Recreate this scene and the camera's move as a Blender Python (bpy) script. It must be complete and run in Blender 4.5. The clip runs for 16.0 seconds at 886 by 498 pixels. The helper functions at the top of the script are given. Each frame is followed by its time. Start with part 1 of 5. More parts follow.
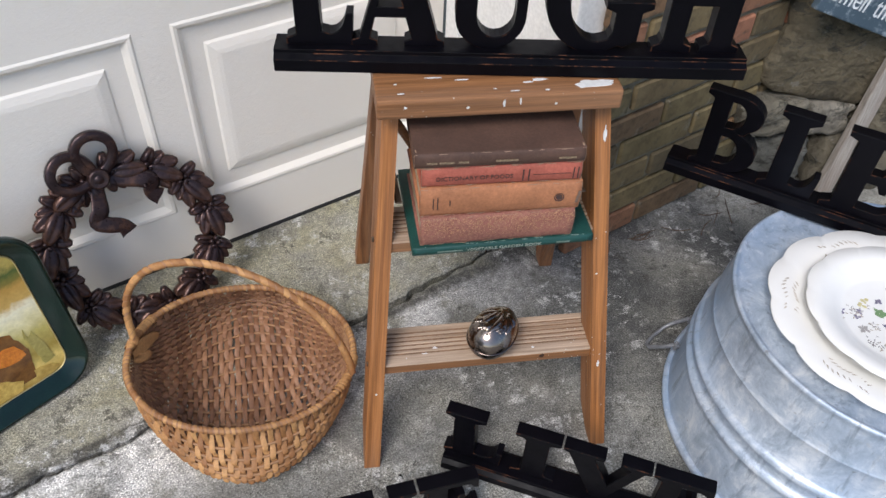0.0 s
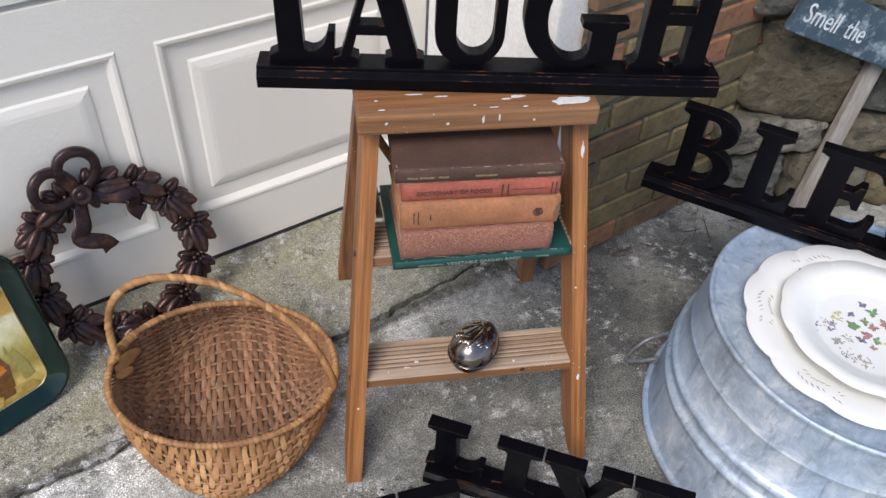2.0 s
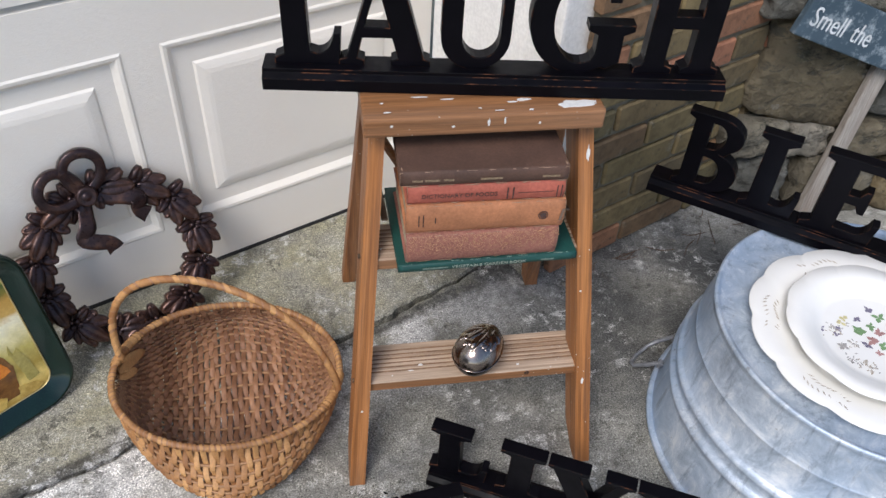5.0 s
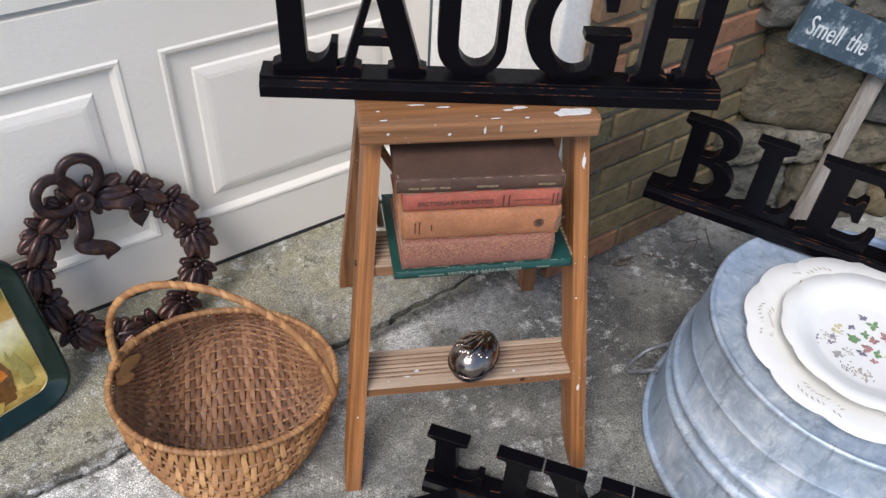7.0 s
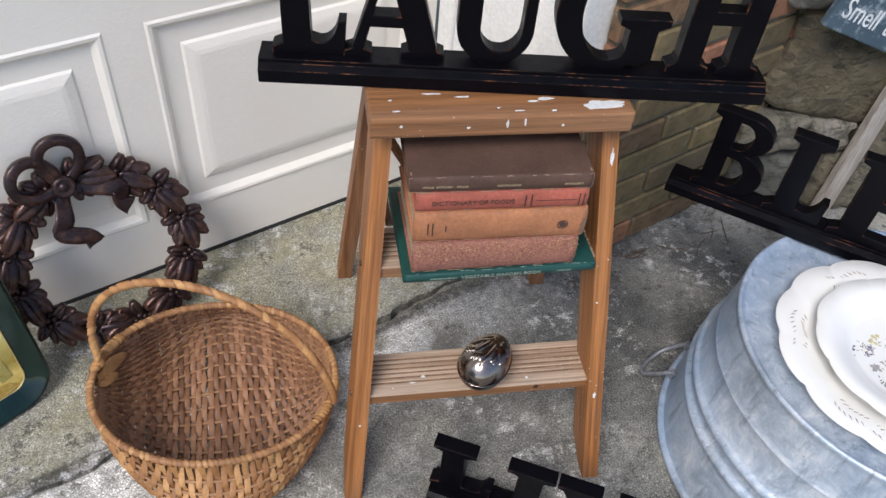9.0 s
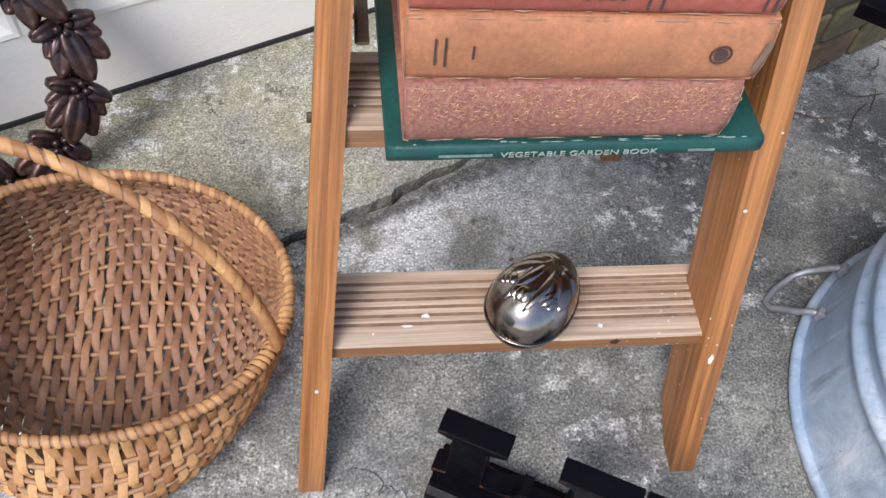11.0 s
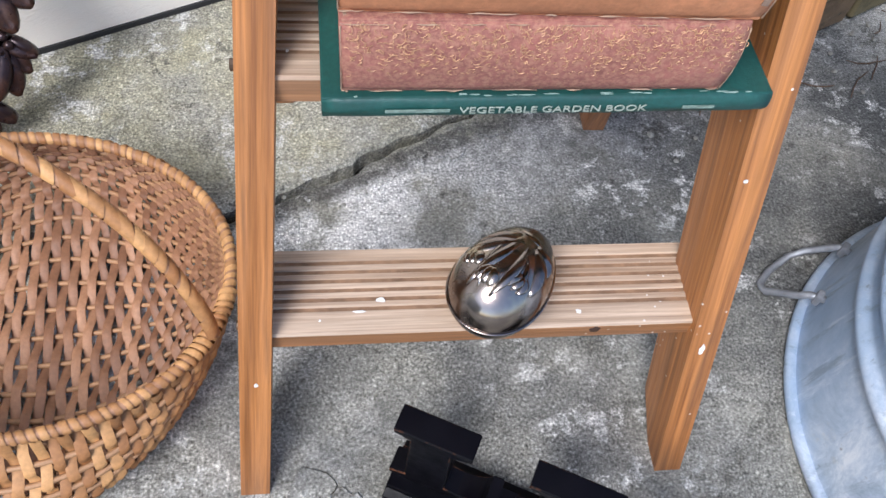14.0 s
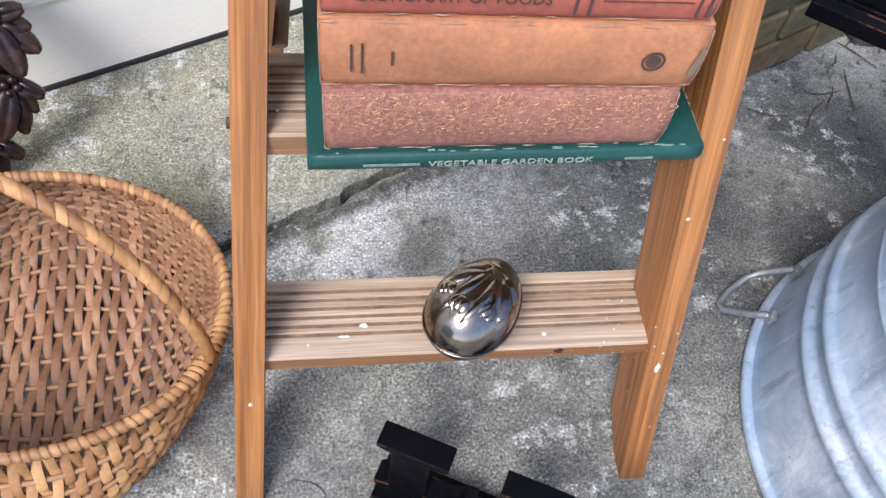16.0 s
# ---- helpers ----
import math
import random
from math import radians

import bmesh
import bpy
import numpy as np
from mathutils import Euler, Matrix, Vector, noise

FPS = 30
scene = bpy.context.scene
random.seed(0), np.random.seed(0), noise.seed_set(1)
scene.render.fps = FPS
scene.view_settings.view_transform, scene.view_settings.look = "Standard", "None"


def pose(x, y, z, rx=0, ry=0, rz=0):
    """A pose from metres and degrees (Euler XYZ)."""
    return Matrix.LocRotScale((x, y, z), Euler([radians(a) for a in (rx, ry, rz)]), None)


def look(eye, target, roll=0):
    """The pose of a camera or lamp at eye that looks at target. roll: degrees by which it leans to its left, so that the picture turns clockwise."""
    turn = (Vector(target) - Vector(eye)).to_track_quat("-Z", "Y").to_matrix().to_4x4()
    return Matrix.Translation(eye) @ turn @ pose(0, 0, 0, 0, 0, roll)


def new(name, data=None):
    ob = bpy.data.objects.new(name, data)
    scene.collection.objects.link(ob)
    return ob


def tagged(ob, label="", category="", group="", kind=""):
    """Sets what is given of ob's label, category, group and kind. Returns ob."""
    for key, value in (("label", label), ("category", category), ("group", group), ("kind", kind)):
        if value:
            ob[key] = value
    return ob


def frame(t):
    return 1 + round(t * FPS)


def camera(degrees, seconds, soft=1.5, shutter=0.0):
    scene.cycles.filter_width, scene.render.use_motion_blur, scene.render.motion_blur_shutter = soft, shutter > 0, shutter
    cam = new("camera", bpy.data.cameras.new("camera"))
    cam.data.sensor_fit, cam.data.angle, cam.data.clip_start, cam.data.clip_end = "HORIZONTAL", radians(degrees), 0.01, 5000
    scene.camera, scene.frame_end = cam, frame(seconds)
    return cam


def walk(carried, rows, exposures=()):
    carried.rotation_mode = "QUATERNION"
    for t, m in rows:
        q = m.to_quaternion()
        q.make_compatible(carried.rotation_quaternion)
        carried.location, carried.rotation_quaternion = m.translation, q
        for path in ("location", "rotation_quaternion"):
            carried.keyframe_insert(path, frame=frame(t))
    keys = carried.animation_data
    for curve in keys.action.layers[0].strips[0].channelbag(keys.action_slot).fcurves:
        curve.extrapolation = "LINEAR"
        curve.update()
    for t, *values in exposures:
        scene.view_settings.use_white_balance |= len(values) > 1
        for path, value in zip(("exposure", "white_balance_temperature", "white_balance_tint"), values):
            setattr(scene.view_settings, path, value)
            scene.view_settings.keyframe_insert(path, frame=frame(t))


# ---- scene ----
cam = camera(58.58, 16.0)
# seconds, eye x y z, yaw, pitch, roll
ROWS = [
    (0.0, -0.0208, -0.6918, 1.2138, -7.921, -45.010, -2.168),
    (0.5, -0.0204, -0.6976, 1.2124, -7.866, -45.006, -2.365),
    (1.0, -0.0214, -0.6954, 1.2108, -8.434, -44.859, -2.927),
    (1.5, -0.0219, -0.6992, 1.2137, -8.497, -44.700, -2.820),
    (2.0, -0.0169, -0.7092, 1.2179, -8.761, -43.505, -2.834),
    (2.5, -0.0185, -0.7076, 1.2178, -8.667, -43.583, -3.061),
    (3.0, -0.0175, -0.7065, 1.2169, -8.553, -43.196, -3.271),
    (3.5, -0.0183, -0.7088, 1.2192, -8.722, -43.367, -3.383),
    (4.0, -0.0194, -0.7093, 1.2172, -8.752, -43.175, -3.318),
    (4.2, -0.0212, -0.7060, 1.2170, -8.494, -43.299, -3.279),
    (6.5, -0.0140, -0.7071, 1.2214, -8.608, -43.403, -2.639),
    (7.0, -0.0147, -0.7062, 1.2245, -8.320, -43.155, -3.057),
    (7.5, -0.0225, -0.7060, 1.2233, -8.183, -43.078, -3.473),
    (8.0, -0.0263, -0.7043, 1.2231, -8.429, -42.784, -3.547),
    (8.2, -0.0355, -0.6982, 1.2204, -9.119, -43.025, -3.967),
    (10.3, 0.0006, -0.3528, 1.0127, -6.338, -53.481, -4.469),
    (10.5, 0.0166, -0.3210, 0.9619, -6.895, -55.028, -4.059),
    (11.0, 0.0568, -0.2535, 0.8193, -4.475, -56.091, -4.166),
    (11.5, 0.0903, -0.2202, 0.7717, -5.833, -56.605, -4.213),
    (12.0, 0.0937, -0.2150, 0.7566, -6.175, -56.893, -4.265),
    (12.5, 0.0826, -0.2149, 0.7476, -5.898, -57.278, -4.560),
    (13.0, 0.0911, -0.2096, 0.7486, -5.909, -57.580, -4.864),
    (13.5, 0.0908, -0.2060, 0.7474, -5.322, -57.483, -5.026),
    (14.0, 0.0870, -0.2086, 0.7470, -4.853, -57.673, -5.284),
    (14.5, 0.0857, -0.2144, 0.7481, -4.767, -57.659, -5.367),
    (15.0, 0.0869, -0.2201, 0.7495, -4.651, -57.074, -5.555),
    (15.5, 0.0840, -0.2250, 0.7642, -4.530, -56.663, -5.791),
    (16.0, 0.0925, -0.2295, 0.8106, -5.538, -56.803, -5.551),
]
walk(cam, [(t, pose(x, y, z, 90 + pitch, roll, yaw)) for t, x, y, z, yaw, pitch, roll in ROWS],
     exposures=[(0.0, 0.66, 6420, 12), (8.2, 0.68, 6420, 12), (10.3, 0.96, 6250, 12), (11.0, 1.20, 6150, 12),
                (12.5, 1.34, 6040, 12), (15.0, 1.34, 6040, 12), (16.0, 1.37, 6040, 12)])

# ---- light: open shade under a bright sky ----
world = bpy.data.worlds.new("sky")
scene.world = world
world.use_nodes = True
_nt = world.node_tree
_sky = _nt.nodes.new("ShaderNodeTexSky")
_sky.sky_type, _sky.sun_disc = "NISHITA", False
_sky.sun_elevation, _sky.sun_rotation = radians(51), radians(214)
_nt.nodes["Background"].inputs["Strength"].default_value = 0.11
_nt.links.new(_sky.outputs["Color"], _nt.nodes["Background"].inputs["Color"])
sun = new("sun", bpy.data.lights.new("sun", "SUN"))
sun.data.energy, sun.data.angle, sun.data.color = 1.75, radians(28), (1.0, 0.97, 0.94)
sun.matrix_world = look((-1.7, -2.5, 3.7), (0, 0, 0))


# ---- materials ----
class Mat:
    """A small wrapper to write procedural materials in few lines."""

    def __init__(self, name, rough=0.6, metal=0.0):
        self.m = bpy.data.materials.new(name)
        self.m.use_nodes = True
        self.t = self.m.node_tree
        self.b = self.t.nodes["Principled BSDF"]
        self.b.inputs["Roughness"].default_value = rough
        self.b.inputs["Metallic"].default_value = metal
        self.coord = self.t.nodes.new("ShaderNodeTexCoord")
        self.base = self.coord.outputs["Object"]
        self.h = None

    def turned(self, rot):
        """Turns the texture space, so that a grain follows a leaning part."""
        n = self.t.nodes.new("ShaderNodeMapping")
        n.inputs["Rotation"].default_value = [radians(a) for a in rot]
        self.link(self.coord.outputs["Object"], n.inputs["Vector"])
        self.base = n.outputs["Vector"]

    def link(self, a, b):
        self.t.links.new(a, b)

    def vec(self, scale=(1, 1, 1), rot=(0, 0, 0)):
        n = self.t.nodes.new("ShaderNodeMapping")
        n.inputs["Scale"].default_value = scale
        n.inputs["Rotation"].default_value = rot
        self.link(self.base, n.inputs["Vector"])
        return n.outputs["Vector"]

    def noise(self, scale, detail=6, rough=0.6, vec=None, dist=0.0):
        n = self.t.nodes.new("ShaderNodeTexNoise")
        n.inputs["Scale"].default_value, n.inputs["Detail"].default_value = scale, detail
        n.inputs["Roughness"].default_value, n.inputs["Distortion"].default_value = rough, dist
        self.link(vec or self.coord.outputs["Object"], n.inputs["Vector"])
        return n.outputs["Fac"]

    def voronoi(self, scale, feature="F1", vec=None, rnd=1.0):
        n = self.t.nodes.new("ShaderNodeTexVoronoi")
        n.feature = feature
        n.inputs["Scale"].default_value = scale
        n.inputs["Randomness"].default_value = rnd
        self.link(vec or self.coord.outputs["Object"], n.inputs["Vector"])
        return n.outputs["Distance"]

    def ramp(self, fac, stops):
        n = self.t.nodes.new("ShaderNodeValToRGB")
        e = n.color_ramp.elements
        while len(e) > 1:
            e.remove(e[-1])
        e[0].position = stops[0][0]
        for i, (p, c) in enumerate(stops):
            k = e.new(p) if i else e[0]
            k.color = (c, c, c, 1) if isinstance(c, (int, float)) else (*c, 1)
        self.link(fac, n.inputs["Fac"])
        return n.outputs["Color"]

    def mix(self, fac, a, b, mode="MIX"):
        n = self.t.nodes.new("ShaderNodeMix")
        n.data_type, n.blend_type = "RGBA", mode
        for sock, val in ((n.inputs["Factor"], fac), (n.inputs[6], a), (n.inputs[7], b)):
            if isinstance(val, (int, float)):
                sock.default_value = val
            elif isinstance(val, tuple):
                sock.default_value = (*val, 1)
            else:
                self.link(val, sock)
        return n.outputs[2]

    def rand(self):
        return self.t.nodes.new("ShaderNodeObjectInfo").outputs["Random"]

    def island(self):
        return self.t.nodes.new("ShaderNodeNewGeometry").outputs["Random Per Island"]

    def color(self, c):
        if isinstance(c, tuple):
            self.b.inputs["Base Color"].default_value = (*c, 1)
        else:
            self.link(c, self.b.inputs["Base Color"])
        return self

    def rough(self, fac, lo, hi):
        self.link(self.ramp(fac, [(0.3, lo), (0.7, hi)]), self.b.inputs["Roughness"])
        return self

    def bump(self, fac, dist, strength=1.0):
        n = self.t.nodes.new("ShaderNodeBump")
        n.inputs["Distance"].default_value, n.inputs["Strength"].default_value = dist, strength
        self.link(fac, n.inputs["Height"])
        if self.h:
            self.link(self.h, n.inputs["Normal"])
        self.h = n.outputs["Normal"]
        self.link(self.h, self.b.inputs["Normal"])
        return self


def concrete_mat():
    k = Mat("concrete", 0.9)
    fine = k.noise(230, 8, 0.8)
    mid = k.noise(22, 7, 0.65)
    big = k.noise(3.2, 5, 0.6)
    base = k.ramp(mid, [(0.30, (0.08, 0.082, 0.082)), (0.5, (0.24, 0.24, 0.23)), (0.68, (0.45, 0.445, 0.42))])
    tone = k.ramp(big, [(0.35, (0.12, 0.127, 0.135)), (0.5, (0.26, 0.26, 0.245)), (0.66, (0.40, 0.395, 0.365))])
    c = k.mix(0.5, base, tone)
    grit = k.ramp(fine, [(0.34, 0.30), (0.45, 0.90), (0.54, 1.03), (0.64, 1.5)])
    c = k.mix(0.85, c, grit, "MULTIPLY")
    pits = k.voronoi(120)
    c = k.mix(k.ramp(pits, [(0.10, 0.75), (0.26, 0.0)]), c, (0.05, 0.048, 0.045))
    moss = k.noise(7, 4, 0.6)
    apron = k.t.nodes.new("ShaderNodeVectorMath")
    apron.operation = "DOT_PRODUCT"
    apron.inputs[1].default_value = (-0.4346, 0.9006, 0.0)
    k.link(k.coord.outputs["Object"], apron.inputs[0])
    green = k.mix(1.0, k.ramp(moss, [(0.36, 0.30), (0.58, 0.85)]), k.ramp(apron.outputs["Value"], [(0.22, 0.25), (0.34, 1.0)]), "MULTIPLY")
    c = k.mix(green, c, k.mix(0.8, (0.32, 0.305, 0.205), grit, "MULTIPLY"))
    stain = k.noise(9.5, 3, 0.5, dist=0.4)
    c = k.mix(k.ramp(stain, [(0.62, 0.0), (0.72, 0.55)]), c, (0.07, 0.068, 0.062))
    # pale scaled strip along the joint, on the driveway side
    dot = k.t.nodes.new("ShaderNodeVectorMath")
    dot.operation = "DOT_PRODUCT"
    dot.inputs[1].default_value = (-0.4346, 0.9006, 0.0)
    k.link(k.coord.outputs["Object"], dot.inputs[0])
    scale = k.noise(12, 8, 0.7)
    band = k.ramp(dot.outputs["Value"], [(0.08, 0.0), (0.17, 0.8), (0.265, 1.0), (0.285, 0.15), (0.6, 0.0)])
    patch = k.mix(1.0, band, k.ramp(scale, [(0.42, 0.0), (0.53, 0.95)]), "MULTIPLY")
    c = k.mix(patch, c, k.mix(0.6, (0.74, 0.74, 0.73), grit, "MULTIPLY"))
    dirt = k.mix(1.0, k.ramp(dot.outputs["Value"], [(0.255, 0.0), (0.270, 0.9), (0.290, 0.9), (0.298, 0.0)]), k.ramp(k.noise(26, 8, 0.75), [(0.40, 0.25), (0.54, 1.0)]), "MULTIPLY")
    c = k.mix(dirt, c, k.mix(0.6, (0.055, 0.052, 0.045), grit, "MULTIPLY"))
    dark = k.noise(5.5, 7, 0.72)
    c = k.mix(k.ramp(dark, [(0.53, 0.0), (0.64, 0.62)]), c, (0.055, 0.058, 0.06))
    # darker, uneven concrete in the corner before the brick wall
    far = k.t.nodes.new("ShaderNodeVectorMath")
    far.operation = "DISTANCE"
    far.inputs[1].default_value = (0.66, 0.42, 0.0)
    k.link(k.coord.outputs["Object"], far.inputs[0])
    corner_dark = k.mix(1.0, k.ramp(far.outputs["Value"], [(0.24, 1.0), (0.68, 0.0)]), k.ramp(k.noise(6, 7, 0.7), [(0.34, 0.35), (0.56, 1.0)]), "MULTIPLY")
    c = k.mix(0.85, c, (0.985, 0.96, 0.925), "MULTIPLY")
    c = k.mix(corner_dark, c, k.mix(0.9, (0.085, 0.085, 0.080), grit, "MULTIPLY"))
    blot = k.noise(2.6, 6, 0.62)
    c = k.mix(0.9, c, k.ramp(blot, [(0.32, (0.80, 0.81, 0.83)), (0.5, (1.0, 1.0, 1.01)), (0.66, (1.3, 1.3, 1.28))]), "MULTIPLY")
    scuff = k.mix(1.0, k.ramp(k.noise(31, 9, 0.78), [(0.53, 0.0), (0.58, 0.75)]), k.ramp(k.noise(4.5, 4, 0.6), [(0.46, 0.0), (0.58, 1.0)]), "MULTIPLY")
    c = k.mix(scuff, c, k.mix(0.6, (0.62, 0.61, 0.58), grit, "MULTIPLY"))
    grime = k.mix(1.0, k.ramp(k.noise(24, 9, 0.8), [(0.54, 0.0), (0.60, 0.8)]), k.ramp(k.noise(3.7, 4, 0.6, dist=0.5), [(0.44, 0.1), (0.60, 1.0)]), "MULTIPLY")
    c = k.mix(grime, c, k.mix(0.6, (0.075, 0.07, 0.058), grit, "MULTIPLY"))
    crumb = k.mix(1.0, k.ramp(k.voronoi(34), [(0.10, 1.0), (0.22, 0.0)]), k.ramp(k.noise(14, 5, 0.65), [(0.52, 0.0), (0.62, 0.85)]), "MULTIPLY")
    c = k.mix(crumb, c, (0.035, 0.033, 0.03))
    speck = k.noise(330, 3, 0.7)
    c = k.mix(k.ramp(k.noise(6, 5, 0.7), [(0.38, 0.55), (0.6, 1.0)]), c, k.ramp(speck, [(0.35, 0.22), (0.45, 0.88), (0.53, 1.03), (0.62, 2.0)]), "MULTIPLY")
    crust = k.noise(64, 9, 0.82)
    c = k.mix(0.65, c, k.ramp(crust, [(0.36, 0.45), (0.46, 0.88), (0.54, 1.05), (0.64, 1.55)]), "MULTIPLY")
    pale = k.ramp(dot.outputs["Value"], [(0.20, 0.85), (0.28, 0.0)])
    c = k.mix(pale, c, (1.16, 1.155, 1.14), "MULTIPLY")
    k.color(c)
    k.bump(mid, 0.005, 0.7).bump(fine, 0.0022, 0.85).bump(pits, 0.001, 0.35)
    return k.m


def wood_mat(name, axis, light, dark, grain=1.0, rough=0.5, dirt=0.4, lean=None):
    """axis: the direction of the grain, 0 1 2."""
    k = Mat(name, rough)
    if lean:
        k.turned(lean)
    s = [170.0 * grain] * 3
    s[axis] = 3.0 * grain
    v = k.vec(tuple(s))
    g = k.noise(1.0, 8, 0.62, v, 0.12)
    s2 = [520.0] * 3
    s2[axis] = 14.0
    f = k.noise(1.0, 5, 0.6, k.vec(tuple(s2)))
    c = k.ramp(g, [(0.36, dark), (0.48, tuple((a + b) / 2 for a, b in zip(light, dark))), (0.60, light)])
    c = k.mix(0.5, c, k.ramp(f, [(0.3, 0.5), (0.7, 1.3)]), "MULTIPLY")
    s3 = [38.0] * 3
    s3[axis] = 1.0
    wear = k.noise(1.0, 6, 0.65, k.vec(tuple(s3)))
    c = k.mix(k.ramp(wear, [(0.5, 0.0), (0.75, 0.35)]), c, tuple(min(1, a * 1.25 + 0.03) for a in light))
    s5 = [13.0] * 3
    s5[axis] = 0.6
    grey = k.noise(1.0, 6, 0.65, k.vec(tuple(s5)))
    c = k.mix(k.ramp(grey, [(0.46, 0.0), (0.62, 0.38)]), c, k.mix(0.5, (0.30, 0.19, 0.125), k.ramp(f, [(0.3, 0.5), (0.7, 1.4)]), "MULTIPLY"))
    s4 = [46.0] * 3
    s4[axis] = 2.5
    d = k.noise(1.0, 7, 0.7, k.vec(tuple(s4)))
    c = k.mix(k.ramp(d, [(0.53, 0.0), (0.70, dirt)]), c, (0.085, 0.05, 0.03))
    spot = k.voronoi(85)
    gate = k.noise(6, 3)
    sp = k.mix(1.0, k.ramp(spot, [(0.07, 1.0), (0.10, 0.0)]), k.ramp(gate, [(0.50, 0.0), (0.56, 1.0)]), "MULTIPLY")
    c = k.mix(sp, c, (0.62, 0.58, 0.52))
    k.color(c).rough(d, rough - 0.08, rough + 0.18)
    k.bump(g, 0.0012, 0.5).bump(f, 0.0004, 0.6)
    return k.m


def plain_mat(name, col, rough=0.5, metal=0.0, var=0.25, scale=20, bump=0.0006, fine=140):
    k = Mat(name, rough, metal)
    n1, n2 = k.noise(scale, 6, 0.65), k.noise(fine, 5, 0.6)
    lo, hi = tuple(a * (1 - var) for a in col), tuple(min(1.0, a * (1 + var)) for a in col)
    c = k.ramp(n1, [(0.3, lo), (0.7, hi)])
    c = k.mix(0.25, c, k.ramp(n2, [(0.3, 0.6), (0.7, 1.3)]), "MULTIPLY")
    k.color(c).rough(n1, max(0.05, rough - 0.08), min(1, rough + 0.1))
    k.bump(n2, bump, 0.6)
    return k.m


# ---- building helpers ----
def solid(bm, material, name, smooth=False):
    me = bpy.data.meshes.new(name)
    bmesh.ops.recalc_face_normals(bm, faces=bm.faces[:])
    bm.to_mesh(me)
    bm.free()
    for p in me.polygons:
        p.use_smooth = smooth
    for mt in material if isinstance(material, (list, tuple)) else [material]:
        me.materials.append(mt)
    return me


def part(name, bm, material, parent=None, label="", smooth=False):
    ob = new(name, solid(bm, material, name, smooth))
    ob.parent = parent
    if label:
        tagged(ob, label)
    return ob


def thing(name, m, label, category, group="", kind=""):
    ob = new(name)
    ob.empty_display_size = 0.05
    ob.matrix_world = m
    return tagged(ob, label, category, group, kind)


def bevel(bm, w, seg=2):
    if w:
        bmesh.ops.bevel(bm, geom=bm.edges[:], offset=w, segments=seg, profile=0.6, affect="EDGES")
    return bm


def box(size, at=(0, 0, 0), w=0.002, seg=2, m=None, bm=None):
    """A bevelled block with its centre at at."""
    b = bmesh.new()
    bmesh.ops.create_cube(b, size=1, matrix=Matrix.Translation(at) @ Matrix.Diagonal((*size, 1)))
    bevel(b, w, seg)
    if m is not None:
        bmesh.ops.transform(b, matrix=m, verts=b.verts[:])
    return b if bm is None else join(bm, b)


def join(a, b):
    me = bpy.data.meshes.new("tmp")
    b.to_mesh(me)
    b.free()
    a.from_mesh(me)
    bpy.data.meshes.remove(me)
    return a


def hexa(corners, w=0.002, seg=2):
    """A bevelled block from its lower four and upper four corners, each going round."""
    b = bmesh.new()
    v = [b.verts.new(c) for c in corners]
    for f in ((3, 2, 1, 0), (4, 5, 6, 7), (0, 1, 5, 4), (1, 2, 6, 5), (2, 3, 7, 6), (3, 0, 4, 7)):
        b.faces.new([v[i] for i in f])
    return bevel(b, w, seg)


def tube(path, r, sides=8, closed=False, bm=None, flat=1.0, up=Vector((0, 0, 1))):
    """A round bar along a path; r may be a number or one for each point; flat squeezes it across up."""
    b = bm or bmesh.new()
    path = [Vector(p) for p in path]
    n = len(path)
    rings = []
    for i, p in enumerate(path):
        a, c = (path[i - 1], path[(i + 1) % n]) if closed else (path[max(0, i - 1)], path[min(n - 1, i + 1)])
        t = (c - a).normalized()
        s = t.cross(up)
        s = s.normalized() if s.length > 1e-4 else t.cross(Vector((1, 0.01, 0))).normalized()
        u = s.cross(t)
        rr = r[i] if isinstance(r, (list, tuple)) else r
        rings.append([b.verts.new(p + rr * (math.cos(q) * s + flat * math.sin(q) * u)) for q in (2 * math.pi * j / sides for j in range(sides))])
    for i in range(n if closed else n - 1):
        A, B = rings[i], rings[(i + 1) % n]
        for j in range(sides):
            b.faces.new((A[j], A[(j + 1) % sides], B[(j + 1) % sides], B[j]))
    if not closed:
        b.faces.new(rings[0][::-1])
        b.faces.new(rings[-1])
    return b


def lathe(profile, sides=96, bm=None, wob=None):
    """Turns (radius, height) pairs round z."""
    b = bm or bmesh.new()
    rings = []
    for r, z in profile:
        if r < 1e-5:
            rings.append([b.verts.new((0, 0, z))])
        else:
            ring = []
            for j in range(sides):
                q = 2 * math.pi * j / sides
                k = 1 + (wob(q, r, z) if wob else 0)
                ring.append(b.verts.new((r * k * math.cos(q), r * k * math.sin(q), z)))
            rings.append(ring)
    for A, B in zip(rings, rings[1:]):
        for j in range(sides):
            k = (j + 1) % sides
            if len(A) == 1 and len(B) == 1:
                continue
            if len(A) == 1:
                b.faces.new((A[0], B[j], B[k]))
            elif len(B) == 1:
                b.faces.new((A[j], A[k], B[0]))
            else:
                b.faces.new((A[j], A[k], B[k], B[j]))
    return b


